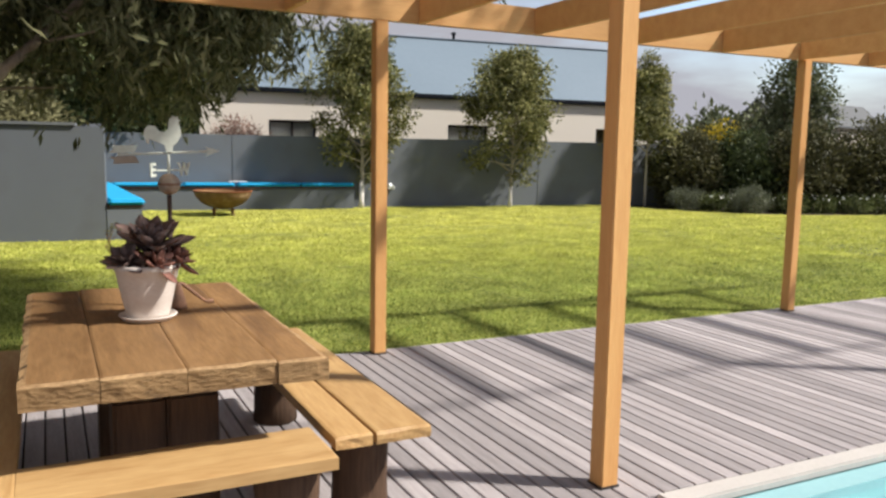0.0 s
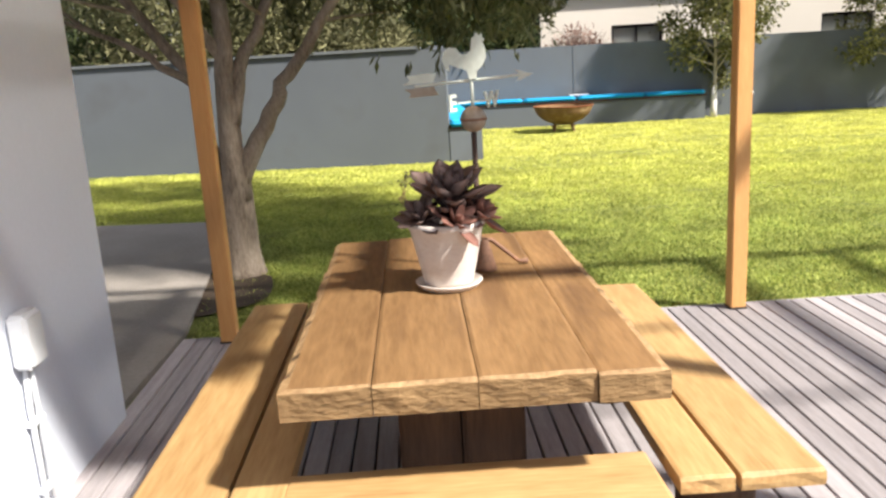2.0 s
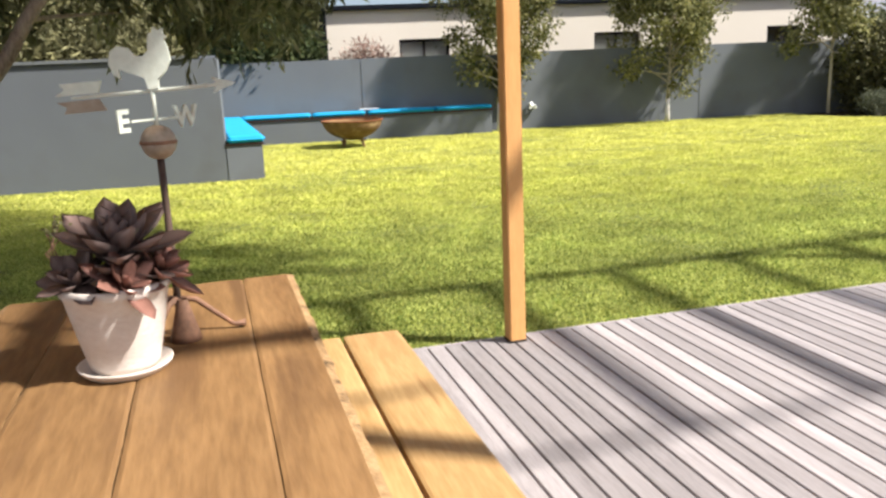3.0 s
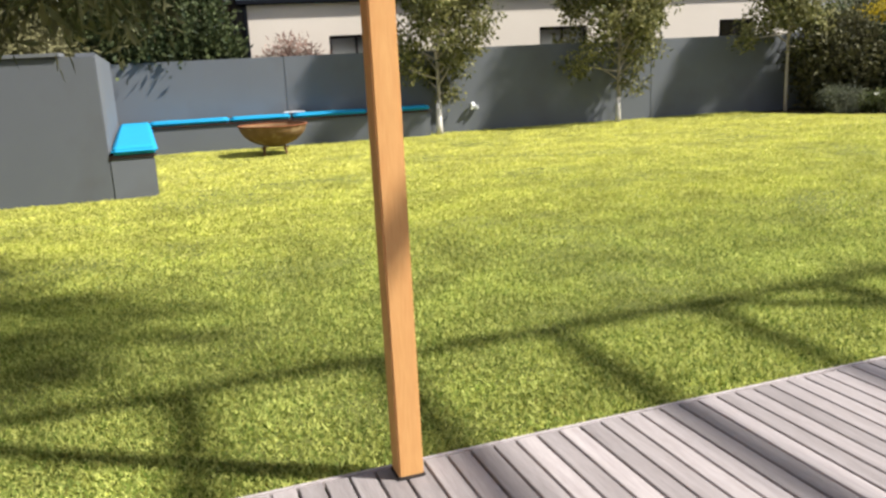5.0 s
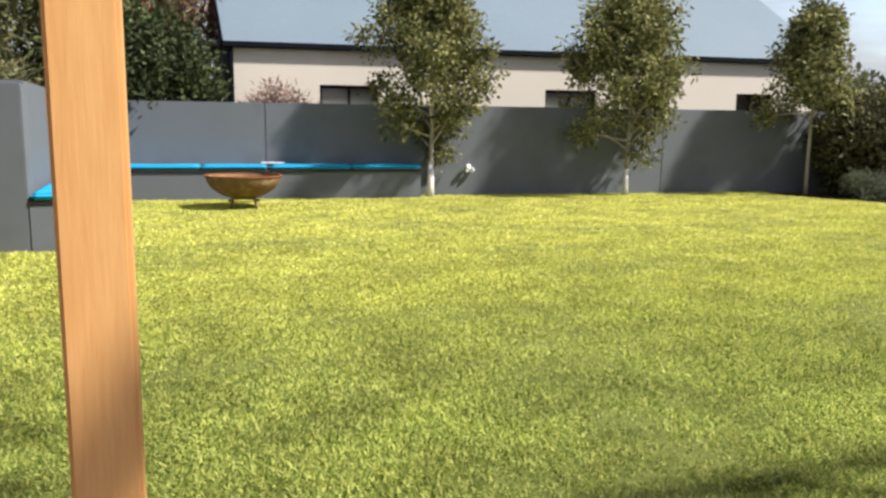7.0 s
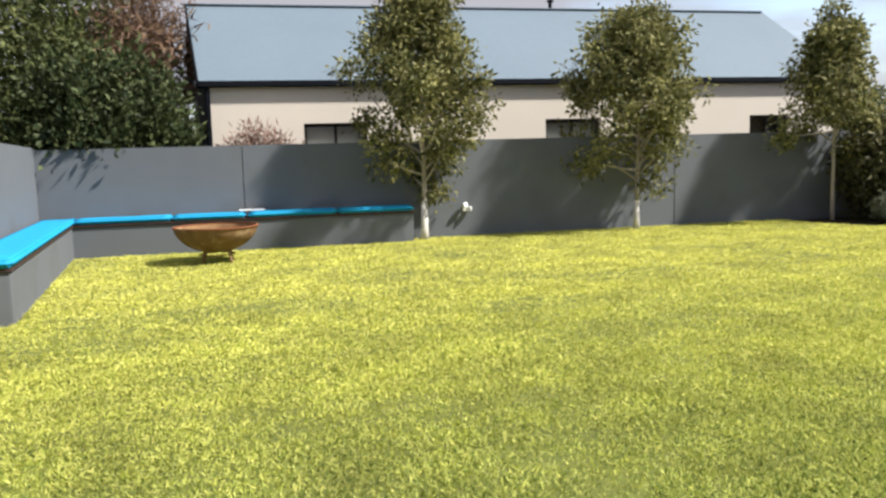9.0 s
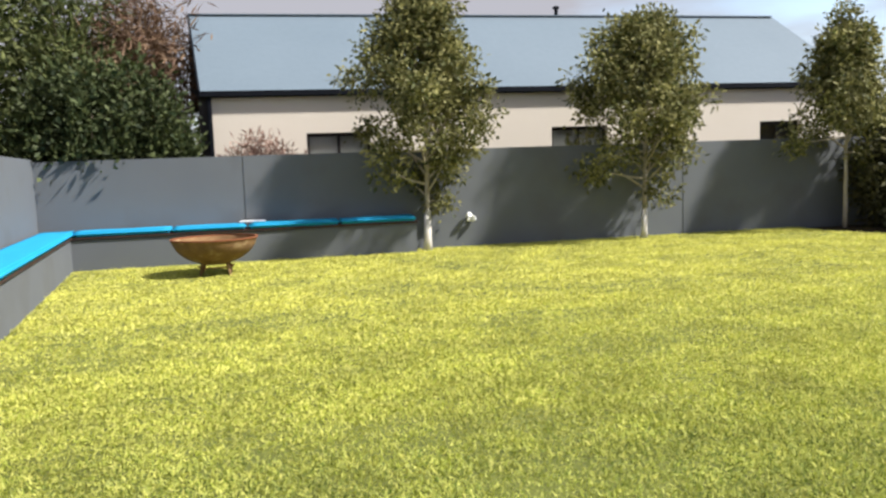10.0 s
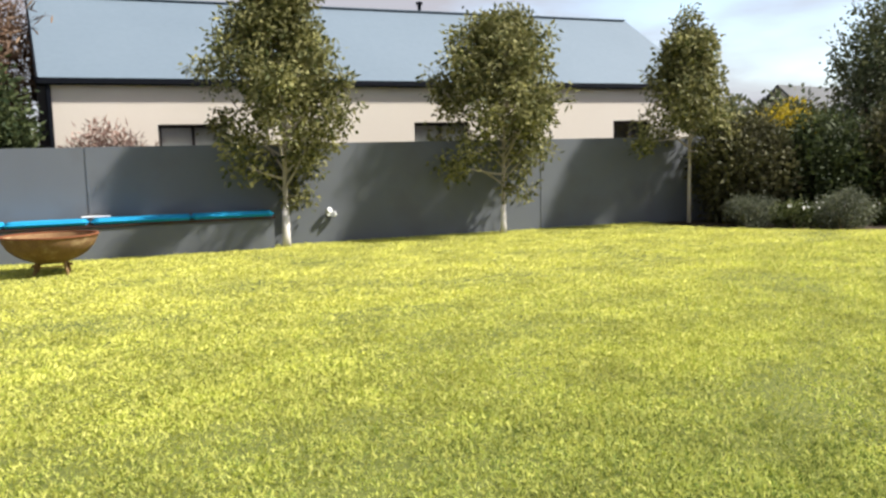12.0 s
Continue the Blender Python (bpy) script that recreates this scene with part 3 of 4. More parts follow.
def shrub(name, x, y, z0, rx, ry, h, mat_, seed, n, leaf, label, group="", per=26, spread=0.12, droop=0.0, stems=True, bottom=0.05):
    """A bush: stems and clumps of leaves over an uneven outline with gaps."""
    r = np.random.default_rng(seed)
    ob = thing(name, pose(x, y, z0), label, "bush" if name != "hedge" else "hedge", group)
    u = r.normal(size=(n, 3))
    u /= np.linalg.norm(u, axis=1)[:, None]
    lump = np.array([1 + 0.28 * noise.noise((a * 1.9 + seed, b * 1.9, c * 1.9)) + 0.12 * noise.noise((a * 5 + seed, b * 5, c * 5)) for a, b, c in u])
    rad = (r.random(n) ** 0.28) * lump
    p = u * rad[:, None]
    p[:, 2] = np.maximum((p[:, 2] + 1) / 2, bottom) * h
    p[:, 0] *= rx
    p[:, 1] *= ry
    if stems:
        for k in range(5):
            a = k * 2.4
            bm = bmesh.new()
            limb(bm, (0.12 * rx * math.cos(a), 0.12 * ry * math.sin(a), -0.05), (0.5 * math.cos(a) * rx / h, 0.5 * math.sin(a) * ry / h, 1), h * 0.8, 0.012 + 0.012 * h, 0.006, 0.2, seed + k, 5, 5)
            part("stem", bm, M_BARK, ob)
    c, d, L, W = clumps(r, p, int(per * 1.5), spread, leaf[0] * 1.25, leaf[1] * 1.35, droop, 0.25)
    me = leaves("foliage", c, d, L, W, r)
    me.materials.append(mat_)
    part("foliage", me, mat_, ob)
    return ob


# planting behind the walls
shrub("bush", -1.1, 21.35, 0, 1.65, 1.05, 3.45, L_DARK, 3, 460, (0.11, 0.06), "large dark green glossy bush hanging over the wall corner", per=24, spread=0.15, bottom=0.54)
shrub("bush", -3.95, 16.9, 0, 1.85, 2.1, 3.6, L_OLIVE, 5, 520, (0.14, 0.035), "pale olive-green bush leaning over the wall", per=26, spread=0.17, droop=0.2, bottom=0.54)
shrub("bush", -6.0, 16.4, 0, 2.2, 1.8, 3.9, L_OLIVE, 8, 400, (0.14, 0.035), "tall olive-green bush behind the grey wall", per=26, spread=0.19, droop=0.2)
shrub("bush", -10.0, 16.8, 0, 2.6, 1.8, 4.6, L_DARK, 9, 300, (0.16, 0.06), "tall dark bush behind the grey wall", per=22, spread=0.22)
shrub("bush", -5.0, 23.5, 0, 3.2, 2.0, 7.4, L_HEDGE, 15, 520, (0.17, 0.05), "tall green tree mass behind the bushes", per=26, spread=0.24, droop=0.2)
shrub("bush", -0.75, 24.8, 0, 1.25, 1.2, 5.7, L_DRY, 19, 300, (0.30, 0.03), "tall shaggy bush with dry brown fronds", per=24, spread=0.22, droop=0.5)
shrub("bush", -2.2, 24.4, 0, 1.3, 1.2, 6.4, L_HEDGE, 20, 320, (0.2, 0.035), "tall feathery green bush beside the dry fronds", per=24, spread=0.24, droop=0.3)
shrub("bush", -4.6, 20.6, 0, 1.6, 1.4, 6.2, L_OLIVE, 29, 420, (0.15, 0.035), "tall feathery olive-green bush behind the side wall", per=26, spread=0.2, droop=0.3)
shrub("bush", -8.5, 20.2, 0, 2.6, 2.0, 7.0, L_HEDGE, 30, 420, (0.17, 0.05), "tall green tree mass behind the bushes", per=24, spread=0.25, droop=0.2)
shrub("bush", 1.95, 21.9, 0, 1.05, 0.40, 2.08, L_RED, 27, 130, (0.14, 0.024), "reddish leafy shrub before the cream house", per=34, spread=0.10)

# bed at the far corner
shrub("bush", 13.5, 18.3, -0.05, 0.46, 0.42, 0.60, L_SILVER, 41, 150, (0.05, 0.014), "rounded silver-grey bush at the lawn's edge", "silver bushes", 24, 0.06)
shrub("bush", 14.55, 17.0, -0.05, 0.52, 0.46, 0.64, L_SILVER, 43, 170, (0.05, 0.014), "rounded silver-grey bush at the lawn's edge", "silver bushes", 24, 0.06)
for k, (x, y, rx, h, s) in enumerate(((14.3, 19.3, 0.95, 2.3, 1), (15.7, 18.6, 1.1, 2.3, 2), (17.3, 17.7, 1.3, 2.5, 3), (19.3, 17.2, 1.5, 2.7, 4), (21.8, 16.6, 1.8, 2.8, 5), (24.8, 15.6, 2.2, 3.0, 6), (16.6, 20.0, 1.5, 2.6, 7), (27.5, 12.0, 2.4, 3.0, 8))):
    shrub("bush", x, y, -0.05, rx, 0.95, h * 0.92, (L_BED, L_DARK, L_BED)[k % 3], 60 + s, 300, (0.11, 0.045), "dense dark green shrub in the garden bed", "bed shrubs", 26, 0.13)
shrub("bush", 15.6, 19.6, 1.3, 0.55, 0.4, 1.05, L_YELLOW, 71, 70, (0.08, 0.04), "yellow-flowering bush above the hedge", per=18, spread=0.12, stems=False)
shrub("bush", 18.75, 19.8, 0, 0.95, 0.95, 5.0, L_FAR, 73, 300, (0.12, 0.05), "tall rounded evergreen behind the bed", per=26, spread=0.18)
shrub("bush", 25.0, 19.0, 0, 1.7, 1.4, 4.6, L_HEDGE, 74, 260, (0.12, 0.05), "tall rounded evergreen behind the bed", per=26, spread=0.18)
for k in range(8):
    r = np.random.default_rng(200 + k)
    fx, fy = 13.9 + 0.9 * k, 17.4 - 0.28 * k + r.uniform(-0.2, 0.2)
    shrub("bush", fx + 0.3, fy + 0.3, -0.05, 0.5, 0.42, 0.42, L_HEDGE, 210 + k, 60, (0.06, 0.03), "low green bedding plant at the lawn's edge", "low bedding plants", 18, 0.07)
    c = np.stack([fx + 0.3 + r.normal(size=14) * 0.25, fy + 0.1 + r.normal(size=14) * 0.2, 0.30 + r.random(14) * 0.16], 1)
    me = leaves("flowers", c, r.normal(size=(14, 3)), np.full(14, 0.07), np.full(14, 0.06), r)
    me.materials.append(L_WHITE)
    solo("flowers", me, L_WHITE, Matrix(), "small white flowers among the bedding plants", "flowers", "stuff")

# ---- the drooping tree by the deck ----
big = thing("tree", pose(-2.40, 6.95, -0.03), "old spreading tree with several stems and drooping dark leaves", "tree")
rb = np.random.default_rng(5)
bm = bmesh.new()
tube(bm, [(0.0, 0, -0.05), (0.0, 0, 0.06), (0.005, 0, 0.22), (0.02, 0, 0.45), (0.035, 0, 0.70), (0.05, 0, 0.95)], [0.205, 0.175, 0.145, 0.128, 0.118, 0.098], 16)
for v in bm.verts:
    v.co += Vector((v.co.x, v.co.y, 0)) * 0.30 * noise.noise((math.atan2(v.co.y, v.co.x) * 1.7, v.co.z * 1.5, 3.0))
part("trunk", bm, M_BARK, big, smooth=True)
STEMS = (
    ((-0.075, -0.02, 0.02), ((-0.125, 0.0, 0.6), (-0.15, 0.0, 1.1), (-0.18, 0.0, 1.55), (-0.55, -0.05, 2.05), (-1.4, -0.1, 3.1)), 0.085),
    ((0.05, 0, 0.62), ((0.03, 0.0, 1.2), (0.06, 0.0, 1.8), (0.0, 0.1, 2.6), (-0.1, 0.2, 4.0)), 0.105),
    ((0.06, 0, 0.72), ((0.24, 0.02, 1.08), (0.42, 0.05, 1.36), (0.52, 0.05, 1.55), (0.92, 0.1, 2.1), (1.5, 0.4, 2.75), (2.3, 1.0, 3.4)), 0.078),
    ((0.06, 0, 1.2), ((0.14, 0.05, 1.61), (0.34, 0.1, 2.0), (0.60, 0.2, 2.45), (0.9, 0.6, 3.6)), 0.065),
    ((-0.18, 0.0, 1.5), ((-0.50, -0.05, 1.74), (-0.85, -0.1, 1.92), (-1.7, -0.2, 2.3)), 0.035),
    # next limb is added out of view, to carry the shade-casting sprays
    ((0.0, 0.1, 2.6), ((0.7, 0.1, 3.3), (1.8, -0.2, 3.9), (3.2, -0.6, 4.3), (4.8, -0.9, 4.5)), 0.05),
    ((0.04, 0.0, 1.7), ((-0.25, -0.2, 2.2), (-0.6, -0.4, 2.9), (-1.0, -0.8, 3.7)), 0.05),
)
tips = []
for i, (p0, rest, r0) in enumerate(STEMS):
    bm = bmesh.new()
    pts = [Vector(p0)]
    for q in rest:
        a, b = pts[-1], Vector(q)
        for f in (0.33, 0.67, 1.0):
            w = Vector((rb.normal(), rb.normal(), 0)) * 0.018
            pts.append(a.lerp(b, f) + w)
        pts[-1] = Vector(q)
    keep = [pts[0]] + pts[1:]
    tube(bm, keep, [r0 * (1 - 0.72 * k / (len(keep) - 1)) for k in range(len(keep))], 10)
    part("limb", bm, M_BARK, big, smooth=True)
    for k in range(len(keep) // 2, len(keep)):
        if keep[k].z > 1.9:
            for _ in range(1):
                a = rb.uniform(0, 2 * math.pi)
                bm2 = bmesh.new()
                tw, _ = limb(bm2, keep[k], (math.cos(a), math.sin(a), rb.uniform(0.1, 0.7)), rb.uniform(0.6, 1.5), 0.02, 0.005, 0.3, i * 9.1 + k, 5, 5)
                part("twig", bm2, M_BARK, big)
                tips += [np.array(tw[-1 - w % 4]) + rb.normal(size=3) * 0.3 for w in range(9)]
# crown: hanging sprays about an uneven, wide dome
nn = 900
u = rb.normal(size=(nn, 3))
u /= np.linalg.norm(u, axis=1)[:, None]
rad = rb.random(nn) ** 0.35
dome = np.stack([0.3 + u[:, 0] * rad * 4.3, 0.9 + u[:, 1] * rad * 3.6, 4.2 + u[:, 2] * rad * 1.75], 1)
gap = np.array([noise.noise((a * 0.8, b * 0.8, c * 0.8 + 3)) for a, b, c in dome])
dome = dome[gap > -0.02]
# unseen sprays above the pergola, added only to throw shade on the lawn
over = np.stack([4.1 + rb.normal(size=70) * 0.9, -0.8 + rb.normal(size=70) * 0.7, 4.2 + rb.normal(size=70) * 0.4], 1)
skirt = np.stack([2.4 + rb.normal(size=110) * 0.42, 1.2 + rb.normal(size=110) * 0.7, 3.0 + rb.normal(size=110) * 0.5], 1)
CROWN_TIPS = np.concatenate([np.array(tips), dome, over, skirt])
spray = []
for t in CROWN_TIPS:
    for _ in range(4):
        s = t + rb.normal(size=3) * (0.22, 0.22, 0.12)
        ln = rb.uniform(0.25, 0.8)
        for f in np.linspace(0, 1, 9):
            spray.append(s + np.array((0, 0, -ln * f)) + rb.normal(size=3) * 0.035)
spray = np.array(spray)
wy = spray[:, 1] + 6.95
near_trunk = np.hypot(spray[:, 0], spray[:, 1]) < 1.7
floor_z = 1.8 + 0.30 * np.maximum(7.6 - wy, 0) + np.where(near_trunk & (wy < 8.0), 0.5, 0.0) + rb.normal(size=len(spray)) * 0.12
floor_z = np.where(spray[:, 0] > 2.6, np.where(wy > 7.3, 2.05 + 0.35 * (spray[:, 0] - 2.6), 3.1), floor_z)
spray = spray[spray[:, 2] > floor_z]
d = rb.normal(size=spray.shape) * 0.55
d[:, 2] -= 0.8
spray2 = np.repeat(spray, 3, axis=0)
d2 = np.repeat(d, 3, axis=0) + rb.normal(size=spray2.shape) * 0.5
me = leaves("crown", spray2 + rb.normal(size=spray2.shape) * 0.03, d2, 0.14 * rb.uniform(0.7, 1.3, len(spray2)), 0.034 * rb.uniform(0.7, 1.3, len(spray2)), rb)
me.materials.append(L_BIG)
part("crown", me, L_BIG, big, "hanging sprays of narrow dark green leaves")

# ---- house beyond the wall ----
house = thing("house", pose(0.61, 22.5, 0), "long cream cottage with blue-grey metal roof behind the wall", "house")
HX = 15.2
WINS = ((2.13, 3.45), (7.44, 8.75), (12.54, 13.6))


def pierced_wall(x0, x1, y0, y1, z0, z1, holes, h0, h1):
    """One wall in the xz plane with openings cut right through it."""
    bm = bmesh.new()
    xs = [x0] + [x for h in holes for x in h] + [x1]
    zs = [z0, h0, h1, z1]
    vert = {(i, k, q): bm.verts.new((x, y, z)) for i, x in enumerate(xs) for k, z in enumerate(zs) for q, y in enumerate((y0, y1))}
    solid = {(i, k) for i in range(len(xs) - 1) for k in range(3) if not (k == 1 and i % 2)}
    for i, k in solid:
        bm.faces.new([vert[a] for a in ((i, k, 0), (i + 1, k, 0), (i + 1, k + 1, 0), (i, k + 1, 0))])
        bm.faces.new([vert[a] for a in ((i, k, 1), (i, k + 1, 1), (i + 1, k + 1, 1), (i + 1, k, 1))])
        for di, dk_, a, b in ((-1, 0, (i, k), (i, k + 1)), (1, 0, (i + 1, k), (i + 1, k + 1)), (0, -1, (i, k), (i + 1, k)), (0, 1, (i, k + 1), (i + 1, k + 1))):
            if (i + di, k + dk_) not in solid:
                bm.faces.new([vert[c] for c in ((*a, 0), (*b, 0), (*b, 1), (*a, 1))])
    bmesh.ops.recalc_face_normals(bm, faces=bm.faces[:])
    return bm


part("front_wall", pierced_wall(0.28, HX - 0.3, 0.07, 0.38, 0, 3.0, WINS, 1.1, 2.25), M_HOUSE, house, "cream plastered wall")
# the end wall stands askew to the front; its dark colour paints in the shade
bm = bmesh.new()
lo = [(0.05, 0.075), (0.275, 0.075), (-0.10, 4.9), (-0.36, 4.9)]
a = [bm.verts.new((x, y, 0)) for x, y in lo]
b = [bm.verts.new((x, y, 3.0)) for x, y in lo]
t = [bm.verts.new((-0.15, 2.5, 4.85)), bm.verts.new((0.08, 2.5, 4.85))]
bm.faces.new((a[0], b[0], t[0], b[3], a[3])), bm.faces.new((a[1], a[2], b[2], t[1], b[1]))
bm.faces.new((a[0], a[1], b[1], b[0])), bm.faces.new((a[2], a[3], b[3], b[2])), bm.faces.new((b[0], b[1], t[1], t[0])), bm.faces.new((b[2], b[3], t[0], t[1]))
bm.faces.new(a)
bmesh.ops.recalc_face_normals(bm, faces=bm.faces[:])
part("end_wall", bm, M_DARK, house, "end wall with its shade painted dark")
part("end_wall", boxed(HX - 0.5, HX - 0.302, 0.382, 4.698, 0, 3.0), M_HOUSE, house)
part("rear_wall", boxed(-0.05, HX - 0.3, 4.7, 4.9, 0, 2.99), M_HOUSE, house)
for a, b in WINS:
    win = part("window", boxed(a, b, 0.18, 0.24, 2.18, 2.25), M_DARK, house, "dark-framed window with pale blind")
    part("sill", boxed(a - 0.03, b + 0.03, 0.03, 0.17, 1.04, 1.098, 0.005), M_HOUSE, win, "cream plastered sill")
    part("frame", boxed(a, a + 0.06, 0.18, 0.24, 1.1, 2.18), M_DARK, win)
    part("frame", boxed(b - 0.06, b, 0.18, 0.24, 1.1, 2.18), M_DARK, win)
    part("frame", boxed((a + b) / 2 - 0.03, (a + b) / 2 + 0.03, 0.18, 0.24, 1.1, 2.18), M_DARK, win)
    g = part("pane", boxed(a + 0.06, b - 0.06, 0.205, 0.213, 1.1, 2.18), M_GLASS, win)
    g.visible_shadow = False
    part("blind", boxed(a + 0.02, b - 0.02, 0.28, 0.30, 1.1, 2.28), M_BLIND if a < 12 else M_DARK, win)
# roof: two slopes hipped at the far end, in long sheets with standing seams
RZ, EZ, RY = 5.08, 3.13, 2.5
part("ridge_cap", boxed(-0.25, HX - 0.74, RY - 0.08, RY + 0.08, RZ - 0.01, RZ + 0.022, 0.008), M_ROOF, house, "blue-grey ridge capping")


def roof_face(pts):
    bm = bmesh.new()
    top = [bm.verts.new(p) for p in pts]
    low = [bm.verts.new((p[0], p[1], p[2] - 0.06)) for p in pts]
    bm.faces.new(top)
    bm.faces.new(low[::-1])
    for k in range(len(pts)):
        bm.faces.new((low[k], low[(k + 1) % len(pts)], top[(k + 1) % len(pts)], top[k]))
    return bm


roof = part("roof", roof_face([(0.09, 0, EZ), (HX, 0, EZ), (HX - 0.7, RY, RZ), (-0.24, RY, RZ)]), M_ROOF, house, "pale blue-grey sheet metal roof")
part("slope", roof_face([(HX, 0, EZ), (HX, 2 * RY, EZ), (HX - 0.7, RY, RZ)]), M_ROOF, roof)
part("slope", roof_face([(HX, 2 * RY, EZ), (-0.57, 2 * RY, EZ), (-0.24, RY, RZ), (HX - 0.7, RY, RZ)]), M_ROOF, roof)
slope = math.atan2(RZ - EZ, RY)
part("verge", boxed(-0.035, -0.003, -0.02, math.hypot(RY, RZ - EZ, 0.33), -0.20, 0.02), M_FASCIA, house, "black barge board", at=pose(0.09, 0, EZ, 0, 0, math.degrees(math.atan2(0.33, RY))) @ pose(0, 0, 0, math.degrees(slope), 0, 0))
part("gutter", boxed(0.06, HX + 0.02, -0.075, -0.004, EZ - 0.130, EZ - 0.005, 0.02), M_FASCIA, house, "black gutter")
part("soffit", boxed(0.09, HX, 0.0, 0.066, EZ - 0.13, EZ - 0.10), M_FASCIA, house, "black eaves board")
part("downpipe", boxed(0.20, 0.29, -0.03, 0.066, 0, EZ - 0.13, 0.02), M_FASCIA, house, "black downpipe")
vent = part("roof_vent", lathe([(0.045, 0), (0.045, 0.14), (0.085, 0.15), (0.085, 0.20), (0.0, 0.23)], 16), M_FASCIA, house, "dark roof vent", at=pose(8.5, RY, RZ + 0.03))

# far houses over the hedge
for x, y, w, l, h, apex, rz in ((39.4, 44.6, 3.2, 14, 3.9, 5.3, -75),):
    fh = thing("house", pose(x, y, 0, 0, 0, rz), "distant gabled house with grey roof beyond the hedge", "house", "distant houses")
    bm = bmesh.new()
    f = [bm.verts.new(p) for p in ((-w / 2, 0, 0), (w / 2, 0, 0), (w / 2, 0, h), (0, 0, apex), (-w / 2, 0, h))]
    b_ = [bm.verts.new((v.co.x, l, v.co.z)) for v in f]
    bm.faces.new(f), bm.faces.new(b_[::-1])
    for k in range(5):
        bm.faces.new((f[k], b_[k], b_[(k + 1) % 5], f[(k + 1) % 5]))
    part("wall", bm, M_HOUSE, fh)
    for s in (-1, 1):
        bm = bmesh.new()
        o = [bm.verts.new(p) for p in ((s * (w / 2 + 0.3), -0.25, h - 0.2), (0, -0.25, apex + 0.12), (0, l + 0.2, apex + 0.12), (s * (w / 2 + 0.3), l + 0.2, h - 0.2))]
        o2 = [bm.verts.new((v.co.x, v.co.y, v.co.z - 0.15)) for v in o]
        bm.faces.new(o), bm.faces.new(o2[::-1])
        for k in range(4):
            bm.faces.new((o[k], o2[k], o2[(k + 1) % 4], o[(k + 1) % 4]))
        bmesh.ops.recalc_face_normals(bm, faces=bm.faces[:])
        part("roof", bm, M_FARROOF, fh, "dark grey roof slope")
    part("window", boxed(-0.3, 0.3, -0.03, 0.05, h - 0.5, h + 0.5, 0.01), M_DARK, fh)
# distant tree line closing the view
for k in range(16):
    a = math.radians(-60 + k * 15)
    dist = 46 + 8 * math.sin(k * 2.7)
    if k in (9, 10):
        continue
    shrub("bush", 6 + dist * math.sin(a), 12 + dist * math.cos(a), 0, 5.0, 3.0, 3.5 + 0.8 * math.sin(k * 1.9), L_FAR, 300 + k, 190, (0.42, 0.2), "distant dark green trees on the skyline", "distant trees", 22, 0.5, stems=False)

# ---- white house wall beside the deck ----
bm = bmesh.new()
box(bm, -4.2, -3.32, -2.10, -1.03, -0.06, 3.2, 0.012)
wall_house = solo("wall_house", bm, M_WHITE, DECK, "white rendered end wall of the house beside the deck", "wall", "structure")
bm = bmesh.new()
box(bm, -4.2, -3.55, -9.5, -2.11, -0.06, 3.2)
solo("wall_recess", bm, M_WALL, DECK, "shaded grey recessed wall of the house", "wall", "structure")
bm = bmesh.new()
box(bm, -9.0, -4.22, -9.5, -1.06, -0.06, 3.2)
solo("wall_rear", bm, M_WHITE, DECK, "plain house wall closing the terrace", "wall", "structure")
jb = thing("junction_box", dk(-3.32, -1.87, -0.12), "white electrical box with two conduits on the house wall", "electrical box")
part("box", boxed(0.0, 0.075, -0.065, 0.065, 0.70, 0.90, 0.014, 3), M_PLASTIC, jb)
for v in (-0.028, 0.028):
    bm = bmesh.new()
    tube(bm, [(0.02, v * 0.6, 0.70), (0.018, v, 0.55), (0.018, v, 0.0)], [0.011] * 3, 10)
    part("conduit", bm, M_PLASTIC, jb, "grey plastic conduit", smooth=True)
for z in (0.22, 0.48):
    part("clip", boxed(0.0, 0.032, -0.05, 0.05, z, z + 0.02, 0.004), M_PLASTIC, jb)

# ---- pool ----
POOL_V1 = -7.5
bm = bmesh.new()
box(bm, POOL_U + 0.3, DECK_U1, POOL_V1, POOL_V - 0.24, -1.35, -1.25)
box(bm, POOL_U + 0.1, POOL_U + 0.3, POOL_V1, POOL_V - 0.04, -1.3, -0.045)
box(bm, POOL_U + 0.3, DECK_U1, POOL_V - 0.24, POOL_V - 0.04, -1.3, -0.045)
box(bm, POOL_U + 0.3, DECK_U1, POOL_V1 - 0.2, POOL_V1, -1.3, -0.045)
box(bm, DECK_U1, DECK_U1 + 0.2, POOL_V1 - 0.2, POOL_V - 0.04, -1.3, -0.045)
pool = solo("pool", bm, M_POOL, DECK, "turquoise plastered swimming pool sunk beside the deck", "pool", "structure")
bm = bmesh.new()
wv_ = [bm.verts.new(p) for p in ((POOL_U + 0.3, POOL_V1, -0.09), (DECK_U1, POOL_V1, -0.09), (DECK_U1, POOL_V - 0.24, -0.09), (POOL_U + 0.3, POOL_V - 0.24, -0.09))]
bm.faces.new(wv_)
water = solo("water", bm, M_WATER, DECK, "clear turquoise pool water", "water", "structure")
water.visible_shadow = False
pool_cope = part("coping", boxed(POOL_U, DECK_U1, POOL_V - 0.12, POOL_V - 0.004, -0.04, 0.004, 0.008), M_COPE, pool, "pale pool edging")
part("coping", boxed(POOL_U, POOL_U + 0.12, POOL_V1, POOL_V - 0.124, -0.04, 0.004, 0.008), M_COPE, pool, "pale pool edging")

